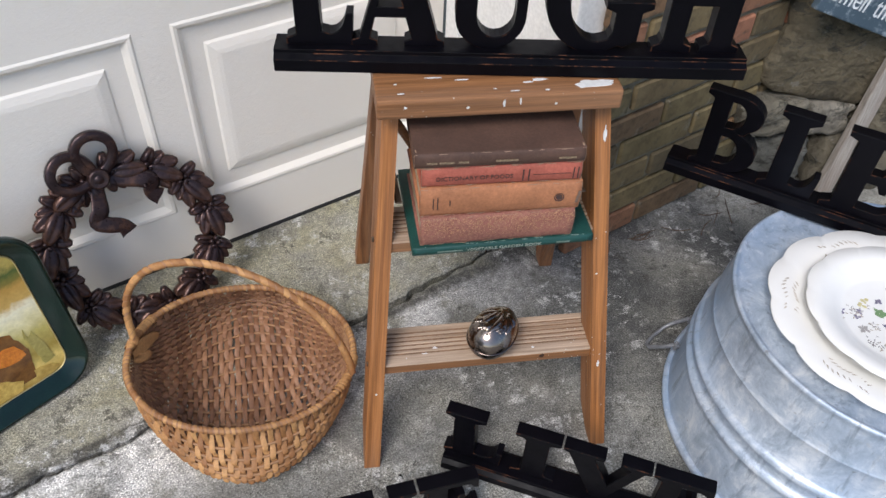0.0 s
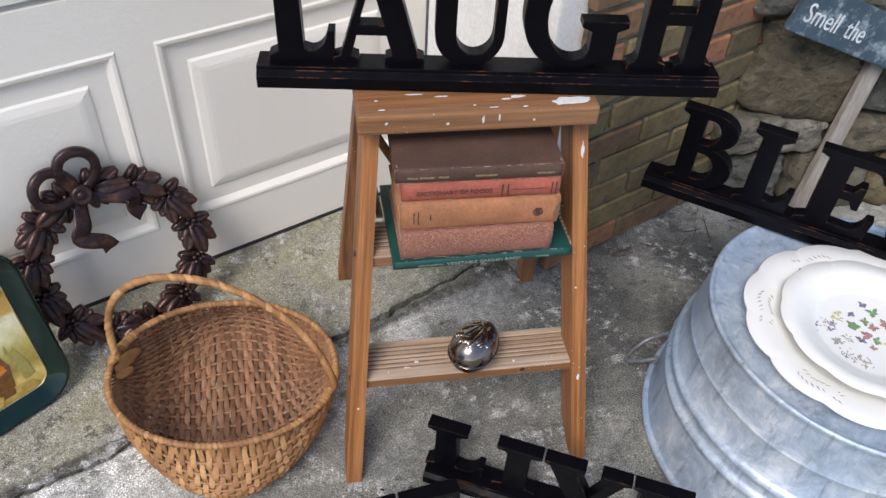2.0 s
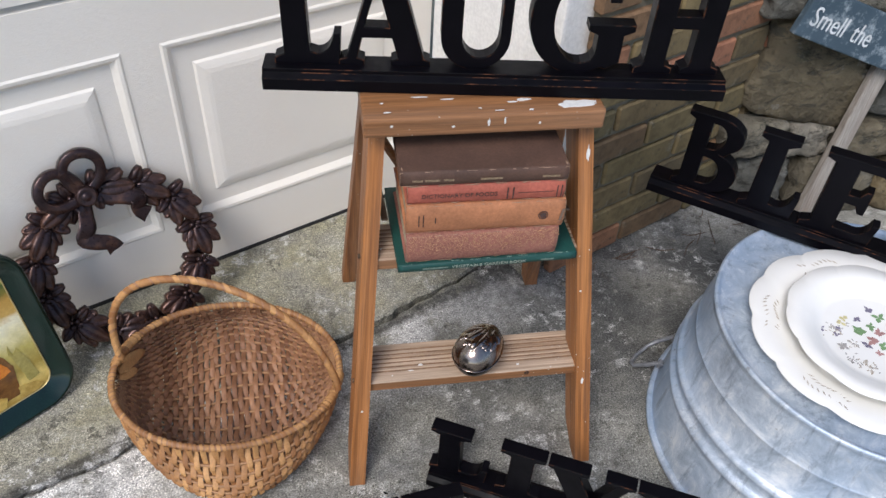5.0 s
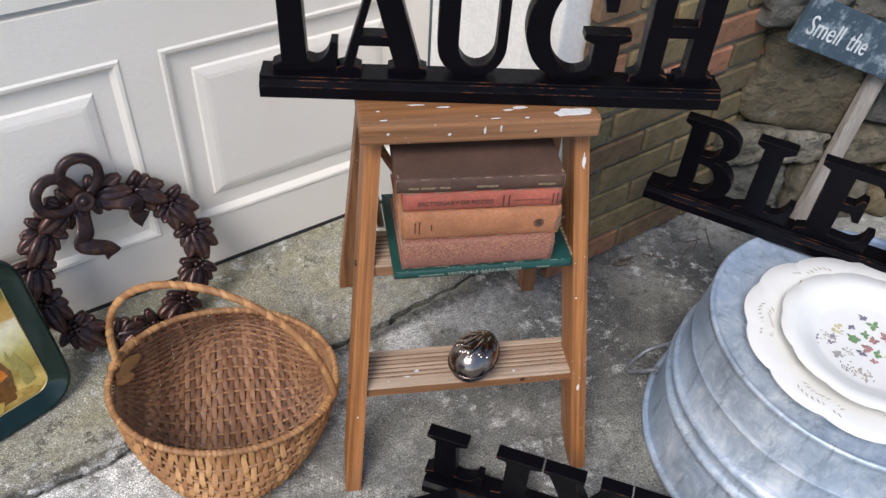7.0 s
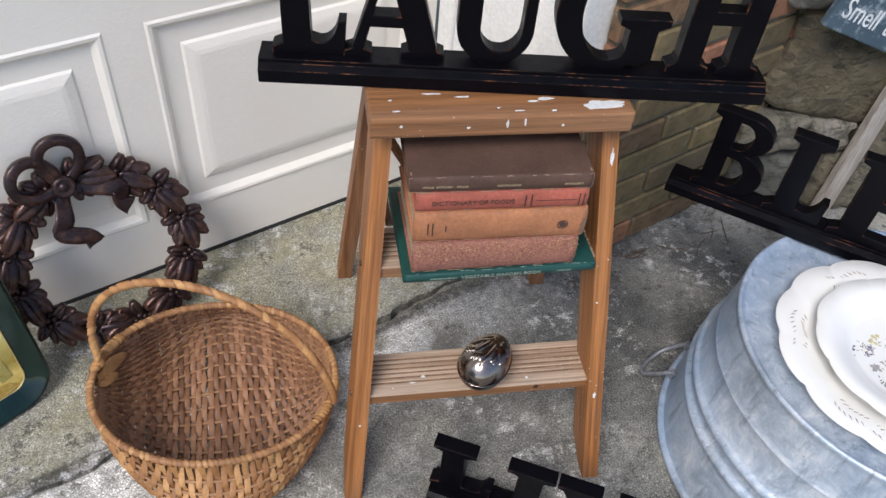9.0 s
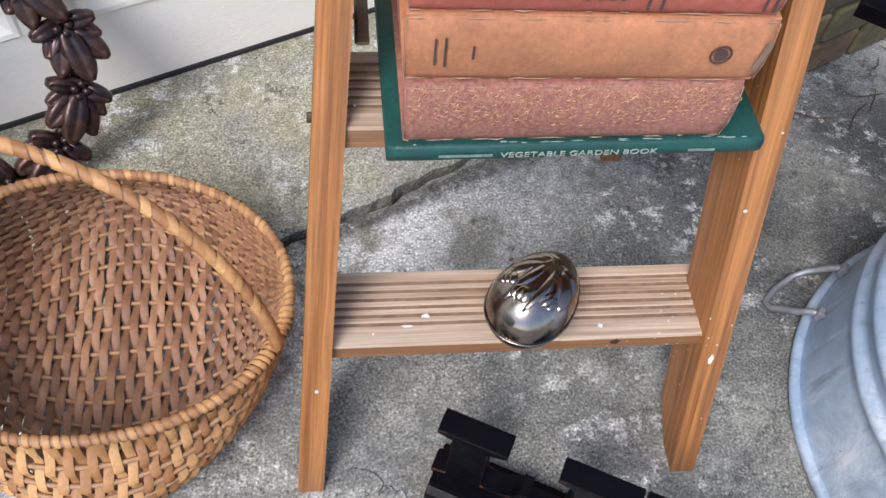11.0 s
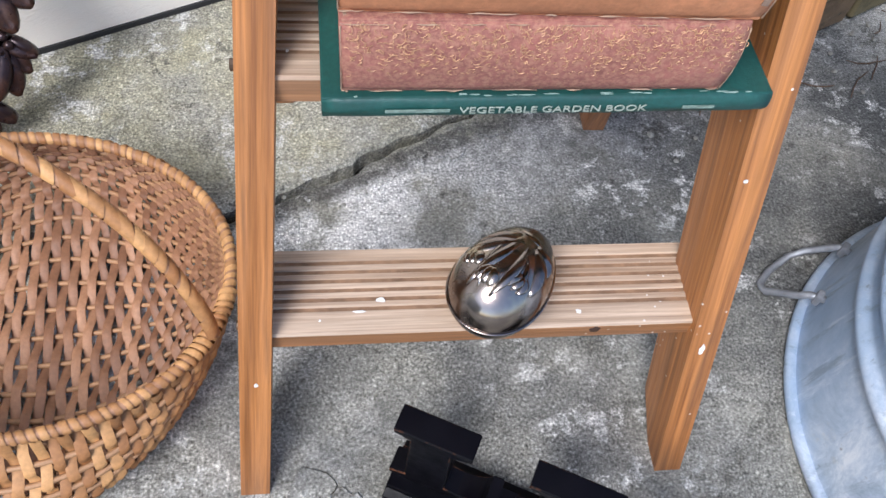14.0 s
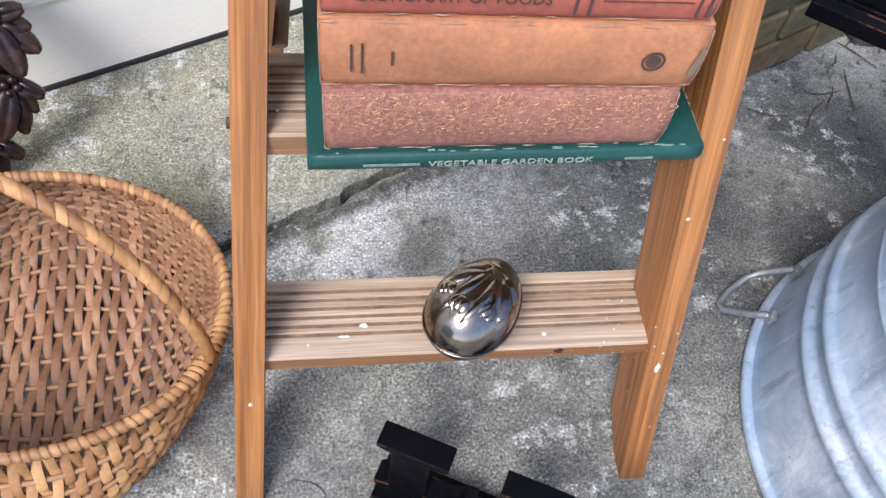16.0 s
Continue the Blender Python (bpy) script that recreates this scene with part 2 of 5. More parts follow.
# ---- the setting ----
YAW = radians(25.76)
ALONG, OUT = Vector((math.cos(YAW), math.sin(YAW), 0)), Vector((math.sin(YAW), -math.cos(YAW), 0))
WALLS = pose(0, 0.695, 0, 0, 0, math.degrees(YAW))  # x along the garage door, -y out of it
CONCRETE = concrete_mat()
k = Mat("door_paint", 0.42)
_e = k.noise(55, 5, 0.6, k.vec((1.2, 1, 7)))
_d = k.noise(3.0, 6, 0.6)
k.color(k.mix(k.ramp(_d, [(0.5, 0.0), (0.8, 0.35)]), (0.87, 0.82, 0.735), (0.76, 0.695, 0.59))).bump(_e, 0.0012, 0.8)
DOORPAINT = k.m
JAMB = plain_mat("jamb_paint", (0.84, 0.83, 0.80), 0.5, 0, 0.08, 9, 0.0005)
RUBBER = plain_mat("black_rubber", (0.02, 0.02, 0.02), 0.8)
SOIL = plain_mat("dark_soil", (0.06, 0.055, 0.045), 0.95, 0, 0.4, 12, 0.004)


def jag(s, amp=1.0, seed=0.0):
    p = Vector((s * 9 + seed, seed * 1.7, 0.3))
    return amp * (0.012 * noise.noise(p) + 0.006 * noise.noise(p * 4.3) + 0.003 * noise.noise(p * 14))


def slab(name, edge, far, thick, top, label):
    """A slab between a ragged edge line and a straight far side, both as offsets from the joint."""
    bm = bmesh.new()
    n = 420
    ss = [-2.2 + 4.4 * i / n for i in range(n + 1)]
    rows = []
    for s in ss:
        q = edge(s)
        base = Vector((-0.563, 0.041, 0)) + s * ALONG
        sign = 1 if far > 0 else -1
        pts = []
        for off, z in ((q, top - thick), (q, top - 0.004), (q + sign * (0.003 + abs(jag(s * 3, 0.8, 5))), top), (far, top)):
            w = base - OUT * off
            pts.append(bm.verts.new((w.x, w.y, z)))
        rows.append(pts)
    for A, B in zip(rows, rows[1:]):
        for i in range(3):
            bm.faces.new((A[i], A[i + 1], B[i + 1], B[i]))
    return tagged(part(name, bm, CONCRETE), label, "floor", kind="structure")


ground = bmesh.new()
bmesh.ops.create_grid(ground, x_segments=12, y_segments=12, size=80)
bmesh.ops.translate(ground, verts=ground.verts[:], vec=(0, 0, -0.03))
tagged(part("ground", ground, SOIL), "dark packed soil under and around the concrete", "ground", kind="structure")


def bend(s):
    return 0.035 * math.sin((s - 0.45) * 3.0) * (1 if s > 0.3 else 0.2)


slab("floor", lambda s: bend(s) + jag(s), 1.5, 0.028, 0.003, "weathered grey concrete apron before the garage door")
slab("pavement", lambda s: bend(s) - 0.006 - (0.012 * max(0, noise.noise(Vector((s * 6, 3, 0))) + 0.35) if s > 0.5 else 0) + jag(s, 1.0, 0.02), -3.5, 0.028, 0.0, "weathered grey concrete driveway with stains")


def stamped(bm, x0, x1, z0, z1):
    """One pressed panel: ridge, groove, field, raised centre. The face looks towards -y."""
    steps = [(0.0, 0.0), (0.004, -0.003), (0.010, -0.002), (0.020, 0.008), (0.053, 0.008), (0.057, 0.004), (0.071, 0.0), (0.079, -0.001)]
    rings = [[bm.verts.new((a, y, b)) for a, b in ((x0 + o, z0 + o), (x1 - o, z0 + o), (x1 - o, z1 - o), (x0 + o, z1 - o))] for o, y in steps]
    for A, B in zip(rings, rings[1:]):
        for i in range(4):
            bm.faces.new((A[i], A[(i + 1) % 4], B[(i + 1) % 4], B[i]))
    bm.faces.new(rings[-1])


def section(z0, z1, panels, x0, x1):
    """One section of the sectional door with its pressed panels."""
    bm = bmesh.new()
    pz0, pz1 = z0 + 0.128, z1 - 0.108
    xs = [x0] + [e for p in panels for e in p] + [x1]
    zs = [z0 + 0.006, pz0, pz1, z1 - 0.006]
    for i in range(len(xs) - 1):
        for j in range(3):
            if j == 1 and i % 2 == 1:
                stamped(bm, xs[i], xs[i + 1], pz0, pz1)
            else:
                v = [bm.verts.new((a, 0, b)) for a, b in ((xs[i], zs[j]), (xs[i + 1], zs[j]), (xs[i + 1], zs[j + 1]), (xs[i], zs[j + 1]))]
                bm.faces.new(v)
    bmesh.ops.remove_doubles(bm, verts=bm.verts[:], dist=1e-5)
    edge = [e for e in bm.edges if e.is_boundary]
    ret = bmesh.ops.extrude_edge_only(bm, edges=edge)
    bmesh.ops.translate(bm, verts=[g for g in ret["geom"] if isinstance(g, bmesh.types.BMVert)], vec=(0, 0.04, 0))
    return bm


door = thing("door_1", WALLS, "white sectional garage door with pressed raised panels, closed", "garage door", kind="structure")
PANELS = [(-2.575, -2.075), (-2.01, -1.51), (-1.445, -0.945), (-0.88, -0.381), (-0.316, 0.185)]
for z0, z1 in ((0.004, 0.636), (0.636, 1.268), (1.268, 1.9)):
    part("door_section", section(z0, z1, PANELS, -2.66, 0.243), DOORPAINT, door)
part("weather_strip", box((2.9, 0.03, 0.014), (-1.21, 0.012, 0.004), 0.002), RUBBER, door, "thin black rubber strip under the door")

# white jamb boards on the side of the recess
jamb = thing("trim", WALLS, "white painted door jamb and stop boards with worn paint", "door frame", kind="structure")
part("door_stop", box((0.03, 0.045, 2.2), (0.260, -0.028, 1.1), 0.003), JAMB, jamb)
part("jamb_board", box((0.02, 0.24, 2.1), (0.262, -0.172, 1.15), 0.003), JAMB, jamb)
part("brick_mould", box((0.070, 0.092, 2.08), (0.2775, -0.341, 1.16), 0.006), JAMB, jamb)
part("jamb_foot", box((0.064, 0.33, 0.118), (0.2790, -0.215, 0.059), 0.004), CONCRETE, jamb, "low concrete foot under the jamb")

MORTAR = plain_mat("mortar", (0.17, 0.15, 0.105), 0.95, 0, 0.3, 25, 0.002)
k = Mat("brick", 0.88)
_r = k.rand()
_n, _f = k.noise(28, 7, 0.7), k.noise(150, 5, 0.6)
_c = k.ramp(_r, [(0.0, (0.13, 0.105, 0.052)), (0.35, (0.20, 0.15, 0.07)), (0.6, (0.165, 0.12, 0.06)), (0.80, (0.115, 0.088, 0.048)), (0.90, (0.22, 0.125, 0.065)), (1.0, (0.36, 0.145, 0.085))])
_c = k.mix(0.7, _c, k.ramp(_n, [(0.32, 0.35), (0.5, 1.0), (0.68, 1.5)]), "MULTIPLY")
_c = k.mix(k.ramp(k.noise(14, 7, 0.75), [(0.54, 0.0), (0.64, 0.75)]), _c, (0.030, 0.030, 0.020))
_c = k.mix(k.ramp(k.noise(17, 7, 0.75), [(0.60, 0.0), (0.70, 0.5)]), _c, (0.36, 0.33, 0.26))
k.color(_c).bump(_n, 0.003, 0.6).bump(_f, 0.001, 0.6)
BRICK = k.m

# ---- the stepladder ----
PINE_X = wood_mat("pine_across", 0, (0.33, 0.145, 0.054), (0.20, 0.084, 0.030), dirt=0.25)
ORANGE_PINE = (0.44, 0.176, 0.050), (0.23, 0.084, 0.023)
PINE_LEFT = wood_mat("pine_rail_left", 2, *ORANGE_PINE, dirt=0.65, lean=(17.7, -5.0, 0))
PINE_RIGHT = wood_mat("pine_rail_right", 2, *ORANGE_PINE, dirt=0.65, lean=(17.7, 4.1, 0))
PINE_BACK = wood_mat("pine_back_leg", 2, (0.38, 0.150, 0.046), (0.17, 0.058, 0.017), lean=(-18.0, 0, 0))
GREYPINE = wood_mat("worn_tread", 0, (0.50, 0.375, 0.27), (0.29, 0.195, 0.125), rough=0.75)
STEEL = plain_mat("rusty_steel", (0.12, 0.085, 0.06), 0.55, 0.8, 0.5, 30)
ladder = thing("stepladder", pose(0, 0, 0), "small worn stained-pine stepladder with white paint spatters", "stepladder")
CX = 0.197


def rail(side):
    """A front rail: leans back and inwards towards the top."""
    def ring(z):
        c = 0.088 * z
        x0, x1 = -0.013 + c + 0.006 * z, 0.013 + c
        y0, y1 = 0.32 * z - 0.003, 0.32 * z + (0.026 if z < 0.01 else 0.061 + 0.01 * z)
        pts = [(x0, y0, z), (x1, y0, z), (x1, y1, z), (x0, y1, z)]
        return pts if side < 0 else [(0.395 - 0.072 * z - p[0] + c, p[1], p[2]) for p in pts][::-1]
    bm = bmesh.new()
    rings = [[bm.verts.new(p) for p in ring(z)] for z in (0.0, 0.032, 0.2, 0.4, 0.606)]
    for A, B in zip(rings, rings[1:]):
        for i in range(4):
            bm.faces.new((A[i], A[(i + 1) % 4], B[(i + 1) % 4], B[i]))
    bm.faces.new(rings[0][::-1])
    bm.faces.new(rings[-1])
    sharp = [e for e in bm.edges if e.is_boundary or e.calc_face_angle(0) > 0.5]
    bmesh.ops.bevel(bm, geom=sharp, offset=0.003, segments=2, profile=0.6, affect="EDGES")
    return bm


part("front_rail", rail(-1), PINE_LEFT, ladder)
part("front_rail", rail(1), PINE_RIGHT, ladder)


def tread(z, y0, y1, x0, thick=0.02, grooves=6):
    """A step with long grooves in its top."""
    bm = bmesh.new()
    x1 = 2 * CX - x0
    prof = [(y0, z - thick), (y0, z - 0.002), (y0 + 0.002, z)]
    span = (y1 - y0 - 0.026) / grooves
    for i in range(grooves):
        a = y0 + 0.02 + i * span
        prof += [(a, z), (a + 0.0008, z - 0.0014), (a + span * 0.48, z - 0.0014), (a + span * 0.48 + 0.0008, z)]
    prof += [(y1, z), (y1, z - thick)]
    A, B = ([bm.verts.new((x, y, q)) for y, q in prof] for x in (x0, x1))
    for i in range(len(prof)):
        j = (i + 1) % len(prof)
        f = bm.faces.new((A[i], A[j], B[j], B[i]))
        f.material_index = 1 if abs(prof[i][1] - z + 0.0014) < 1e-6 and abs(prof[j][1] - z + 0.0014) < 1e-6 else 2 if i in (0, len(prof) - 1) else 0
    bm.faces.new(A[::-1])
    bm.faces.new(B)
    return bm


GRIME = plain_mat("groove_dirt", (0.22, 0.13, 0.075), 0.9, 0, 0.4, 50)
TREAD = [GREYPINE, GRIME, PINE_X]
part("step", tread(0.190, 0.064, 0.141, 0.018, 0.019), TREAD, ladder, "grooved pine step with worn grey tread")
part("step", tread(0.402, 0.128, 0.206, 0.040, 0.020), TREAD, ladder)
part("top", box((0.329, 0.125, 0.030), (CX, 0.2125, 0.619), 0.004), PINE_X, ladder, "pine top board spattered with white paint")
for x0, y0, x1, y1 in ((0.015, 0.496, 0.054, 0.292), (0.403, 0.451, 0.342, 0.292)):
    a, b = 0.0135, 0.02
    part("back_leg", hexa([(x0 - a, y0 - b, 0), (x0 + a, y0 - b, 0), (x0 + a, y0 + b, 0), (x0 - a, y0 + b, 0),
                           (x1 - a, y1 - b, 0.604), (x1 + a, y1 - b, 0.604), (x1 + a, y1 + b, 0.604), (x1 - a, y1 + b, 0.604)]), PINE_BACK, ladder)
part("back_rail", box((0.30, 0.018, 0.045), (CX, 0.318, 0.52), 0.002), PINE_X, ladder)
for s in (-1, 1):
    x = CX + s * 0.136
    part("spreader", tube([(x, 0.15, 0.46), (x, 0.27, 0.43), (x, 0.345, 0.41)], 0.005, 6, flat=0.3), STEEL, ladder)

part("brace", tube([(0.040, 0.21, 0.606), (0.075, 0.24, 0.520), (0.125, 0.29, 0.400)], 0.0095, 8, flat=0.6), PINE_X, ladder, "dark wooden brace under the top")

# paint splashes on the top board, its front edge and the rails
WHITEPAINT = plain_mat("dried_white_paint", (0.70, 0.69, 0.66), 0.55, 0, 0.06, 60, 0.0008)


def splash(cx, cy, z, pts, seed, thick=0.0006, m=None):
    """A flat ragged blob of paint: pts are half lengths along x and y."""
    rx, ry = pts
    bm = bmesh.new()
    n = 26
    ring = []
    for i in range(n):
        q = 2 * math.pi * i / n
        r = 1 + 0.55 * noise.noise(Vector((math.cos(q) * 1.6 + seed, math.sin(q) * 1.6, seed * 2.1)))
        ring.append((rx * r * math.cos(q), ry * r * math.sin(q)))
    lo = [bm.verts.new((cx + a, cy + b, z)) for a, b in ring]
    hi = [bm.verts.new((cx + a * 0.93, cy + b * 0.93, z + thick)) for a, b in ring]
    for i in range(n):
        bm.faces.new((lo[i], lo[(i + 1) % n], hi[(i + 1) % n], hi[i]))
    bm.faces.new(hi)
    if m is not None:
        bmesh.ops.transform(bm, matrix=m, verts=bm.verts[:])
    return bm


for cx, cy, rx, ry, sd in ((0.327, 0.169, 0.024, 0.0085, 1), (0.310, 0.165, 0.011, 0.006, 2), (0.252, 0.183, 0.010, 0.003, 3), (0.236, 0.178, 0.006, 0.0016, 4),
                           (0.150, 0.190, 0.009, 0.0013, 5), (0.112, 0.197, 0.011, 0.0013, 6), (0.060, 0.185, 0.002, 0.0014, 7), (0.19, 0.165, 0.002, 0.0012, 8),
                           (0.215, 0.158, 0.005, 0.0012, 9), (0.258, 0.157, 0.003, 0.0016, 10), (0.065, 0.162, 0.005, 0.0012, 11), (0.347, 0.165, 0.003, 0.001, 12)):
    part("paint_splash", splash(cx, cy, 0.6338 + 0.00015 * sd, (rx, ry), sd), WHITEPAINT, ladder, "splash of dried white paint")
for x, z, rx, rz, sd in ((0.20, 0.622, 0.0018, 0.006, 13), (0.222, 0.624, 0.0014, 0.006, 14), (0.152, 0.618, 0.002, 0.002, 15), (0.27, 0.618, 0.002, 0.002, 16), (0.07, 0.622, 0.002, 0.002, 17)):
    part("paint_splash", splash(x, -z, 0, (rx, rz), sd, m=Matrix.Translation((0, 0.1502, 0)) @ Matrix.Rotation(radians(90), 4, "X") @ Matrix.Diagonal((1, -1, 1, 1))), WHITEPAINT, ladder)
for x, y, z, rx, ry, sd in ((0.114, 0.093, 0.1902, 0.0035, 0.0022, 21), (0.097, 0.083, 0.1902, 0.005, 0.001, 22), (0.274, 0.077, 0.1902, 0.002, 0.002, 23), (0.066, 0.076, 0.1902, 0.001, 0.001, 24), (0.055, 0.15, 0.4022, 0.001, 0.001, 25)):
    part("paint_splash", splash(x, y, z, (rx, ry), sd), WHITEPAINT, ladder)
for x, z, rx, rz, sd in ((0.381, 0.166, 0.0022, 0.006, 31), (0.357, 0.545, 0.0022, 0.012, 32), (0.014, 0.146, 0.0018, 0.0018, 33), (0.364, 0.33, 0.0015, 0.0015, 34)):
    part("paint_splash", splash(0, 0, 0, (rx, rz), sd, m=pose(x, 0.32 * z - 0.0036, z, 90 - 17.7)), WHITEPAINT, ladder)
for z in (0.402, 0.19):
    for s in (-1, 1):
        x = CX + s * (0.197 - 0.088 * z + 0.014)
        part("bolt", tube([(x - s * 0.003, 0.32 * z + 0.018, z - 0.008), (x + s * 0.001, 0.32 * z + 0.018, z - 0.008)], 0.004, 8), STEEL, ladder, "rusty bolt head")
part("knot", splash(0, 0, 0, (0.0042, 0.0045), 41, 0.0004, m=pose(0.287, 0.0639, 0.1825, 90)), plain_mat("dark_knot", (0.05, 0.022, 0.012), 0.7), ladder, "dark knot in the step's front edge")

# ---- books on the upper step ----
def text_mesh(s, height, depth=0.0003, width=None):
    """Letters of the built-in font as a mesh in the xy plane, centred, of that capital height."""
    cu = bpy.data.curves.new("text", "FONT")
    cu.body, cu.extrude, cu.resolution_u = s, depth / height * 0.7, 3
    ob = new("text", cu)
    bpy.context.view_layer.update()
    me = bpy.data.meshes.new_from_object(ob.evaluated_get(bpy.context.evaluated_depsgraph_get()))
    bpy.data.objects.remove(ob)
    co = np.empty(len(me.vertices) * 3)
    me.vertices.foreach_get("co", co)
    co = co.reshape(-1, 3)
    lo, hi = co.min(0), co.max(0)
    k = height / (hi[1] - lo[1])
    kx = width / (hi[0] - lo[0]) if width else k
    co = (co - (lo + hi) / 2) * (kx, k, k)
    me.vertices.foreach_set("co", co.ravel())
    return me


def cloth(name, col, rough=0.8, worn=(0.6, 0.45, 0.33), fine=260, wear=0.5, rub=0.62, size=38):
    k = Mat(name, rough)
    a, b = k.noise(14, 6, 0.65), k.noise(fine, 4, 0.6)
    c = k.ramp(a, [(0.3, tuple(x * 0.7 for x in col)), (0.7, tuple(min(1, x * 1.25) for x in col))])
    c = k.mix(0.4, c, k.ramp(b, [(0.3, 0.6), (0.7, 1.35)]), "MULTIPLY")
    w = k.noise(size, 8, 0.75)
    c = k.mix(k.ramp(w, [(rub, 0.0), (rub + 0.12, wear)]), c, worn)
    k.color(c).bump(b, 0.0006, 0.7)
    return k.m


k = Mat("old_pages", 0.9)
k.color(k.ramp(k.noise(1.0, 4, 0.7, k.vec((6, 6, 900))), [(0.3, (0.36, 0.27, 0.16)), (0.7, (0.62, 0.52, 0.36))]))
PAGES = k.m
DIMINK = plain_mat("rubbed_ink", (0.16, 0.22, 0.18), 0.7, 0, 0.5, 200)
BLACKINK = plain_mat("dark_ink", (0.075, 0.040, 0.032), 0.7)
PALEINK = plain_mat("pale_ink", (0.30, 0.34, 0.28), 0.6)
WORNEDGE = plain_mat("frayed_board", (0.33, 0.22, 0.145), 0.9, 0, 0.2, 60)


def book(at, turn, size, cover, label, lean=0.0, bulge=0.004):
    """A closed book lying flat; its spine faces -y. size: spine length, width, thickness."""
    L, W, T = size
    root = thing("book", pose(at[0], at[1], at[2], 0, lean, turn), label, "book", "books stacked on the step")
    cv = 0.0028
    part("front_cover", box((L, W - 0.006, cv), (0, W / 2 + 0.003, T - cv / 2), 0.001), cover, root)
    part("back_cover", box((L, W - 0.006, cv), (0, W / 2 + 0.003, cv / 2), 0.001), cover, root)
    bm = bmesh.new()
    n, m = 14, 24
    grid = []
    for i in range(n + 1):
        q = i / n
        row = []
        for j in range(m + 1):
            x = -L / 2 + L * j / m
            dip = 0.0007 * noise.noise(Vector((x * 40, q * 3, at[2] * 50)))
            y = 0.006 - bulge * math.sin(math.pi * q) ** 0.6 + dip
            end = min(j, m - j)
            y += 0.0012 if end == 0 else 0
            row.append(bm.verts.new((x, y, T * (0.02 + 0.96 * q))))
        grid.append(row)
    back = [[bm.verts.new((v.co.x, 0.0085, v.co.z)) for v in r] for r in grid]
    for G in (grid, back):
        for i in range(n):
            for j in range(m):
                bm.faces.new((G[i][j], G[i][j + 1], G[i + 1][j + 1], G[i + 1][j]))
    for i in range(n):
        for j in (0, m):
            bm.faces.new((grid[i][j], grid[i + 1][j], back[i + 1][j], back[i][j]))
    for j in range(m):
        for i in (0, n):
            bm.faces.new((grid[i][j], grid[i][j + 1], back[i][j + 1], back[i][j]))
    part("spine", bm, cover, root, smooth=True)
    part("page_block", box((L - 0.008, W - 0.014, T - 2 * cv - 0.0004), (0, W / 2 + 0.004, T / 2), 0.0008), PAGES, root, "yellowed page block")
    for s in (-1, 1) if T > 0.02 else ():
        part("frayed_corner", splash(s * (L / 2 - 0.003), 0.012, T, (0.0011, 0.0035), at[2] * 40 + s, 0.0003), WORNEDGE, root)
    rr = random.Random(int(at[2] * 1000))
    for z in (T * 0.97, T * 0.045) if T > 0.02 else ():
        bm = bmesh.new()
        x = -L / 2
        while x < L / 2 - 0.004:
            ln = rr.uniform(0.004, 0.030)
            x1 = min(L / 2, x + ln)
            q = max(0.02, min(0.98, z / T))
            y = 0.0055 - bulge * math.sin(math.pi * q) ** 0.6
            tube([(x + (x1 - x) * i / 4, y + rr.uniform(-0.0002, 0.0004), z + rr.uniform(-0.0004, 0.0004)) for i in range(5)], [0.0001] + [rr.uniform(0.0002, 0.0006) for _ in range(3)] + [0.0001], 5, bm=bm)
            x = x1 + rr.uniform(0.004, 0.030)
        tagged(part("frayed_edge", bm, WORNEDGE, root, "pale frayed cloth along the spine's edge"), kind="stuff")
    for sx in (-1, 1) if T > 0.02 else ():
        part("frayed_edge", tube([(sx * (L / 2 - 0.0004), 0.0068 - bulge * math.sin(math.pi * q) ** 0.6, T * q) for q in (0.06, 0.2, 0.35, 0.5, 0.65, 0.8, 0.94)], [0.0006, 0.0002, 0.0004, 0.0001, 0.0003, 0.0002, 0.0006], 5), WORNEDGE, root)
    root["dims"] = (L, T, bulge)
    return root


def on_spine(root, name, me, x, z, ink, turn=0, label=""):
    """Puts flat writing on a book's spine."""
    L, T, bulge = root["dims"]
    q = max(0.02, min(0.98, z / T))
    y = 0.006 - bulge * math.sin(math.pi * q) ** 0.6 - 0.0009
    ob = new(name, me)
    me.materials.append(ink)
    ob.parent = root
    ob.matrix_local = pose(x, y, z, 90, 0, 0) @ pose(0, 0, 0, 0, 0, turn)
    if label:
        tagged(ob, label)
    return ob


def bars(w, h):
    return solid(box((w, h, 0.0005), w=0), [], "bar")


GREEN = cloth("green_cloth", (0.008, 0.058, 0.048), 0.5, (0.35, 0.42, 0.36), wear=0.12)
PINK = cloth("rose_brown_cloth", (0.27, 0.100, 0.076), 0.85, (0.38, 0.19, 0.12), 230, wear=0.7, rub=0.46, size=320)
ORANGE = cloth("faded_orange_cloth", (0.42, 0.172, 0.078), 0.75, (0.62, 0.40, 0.22), wear=0.35)
RED = cloth("brick_red_cloth", (0.40, 0.105, 0.068), 0.75, (0.5, 0.28, 0.18), wear=0.25)
BROWN = cloth("brown_cloth", (0.092, 0.048, 0.032), 0.7, (0.25, 0.18, 0.13), wear=0.3)

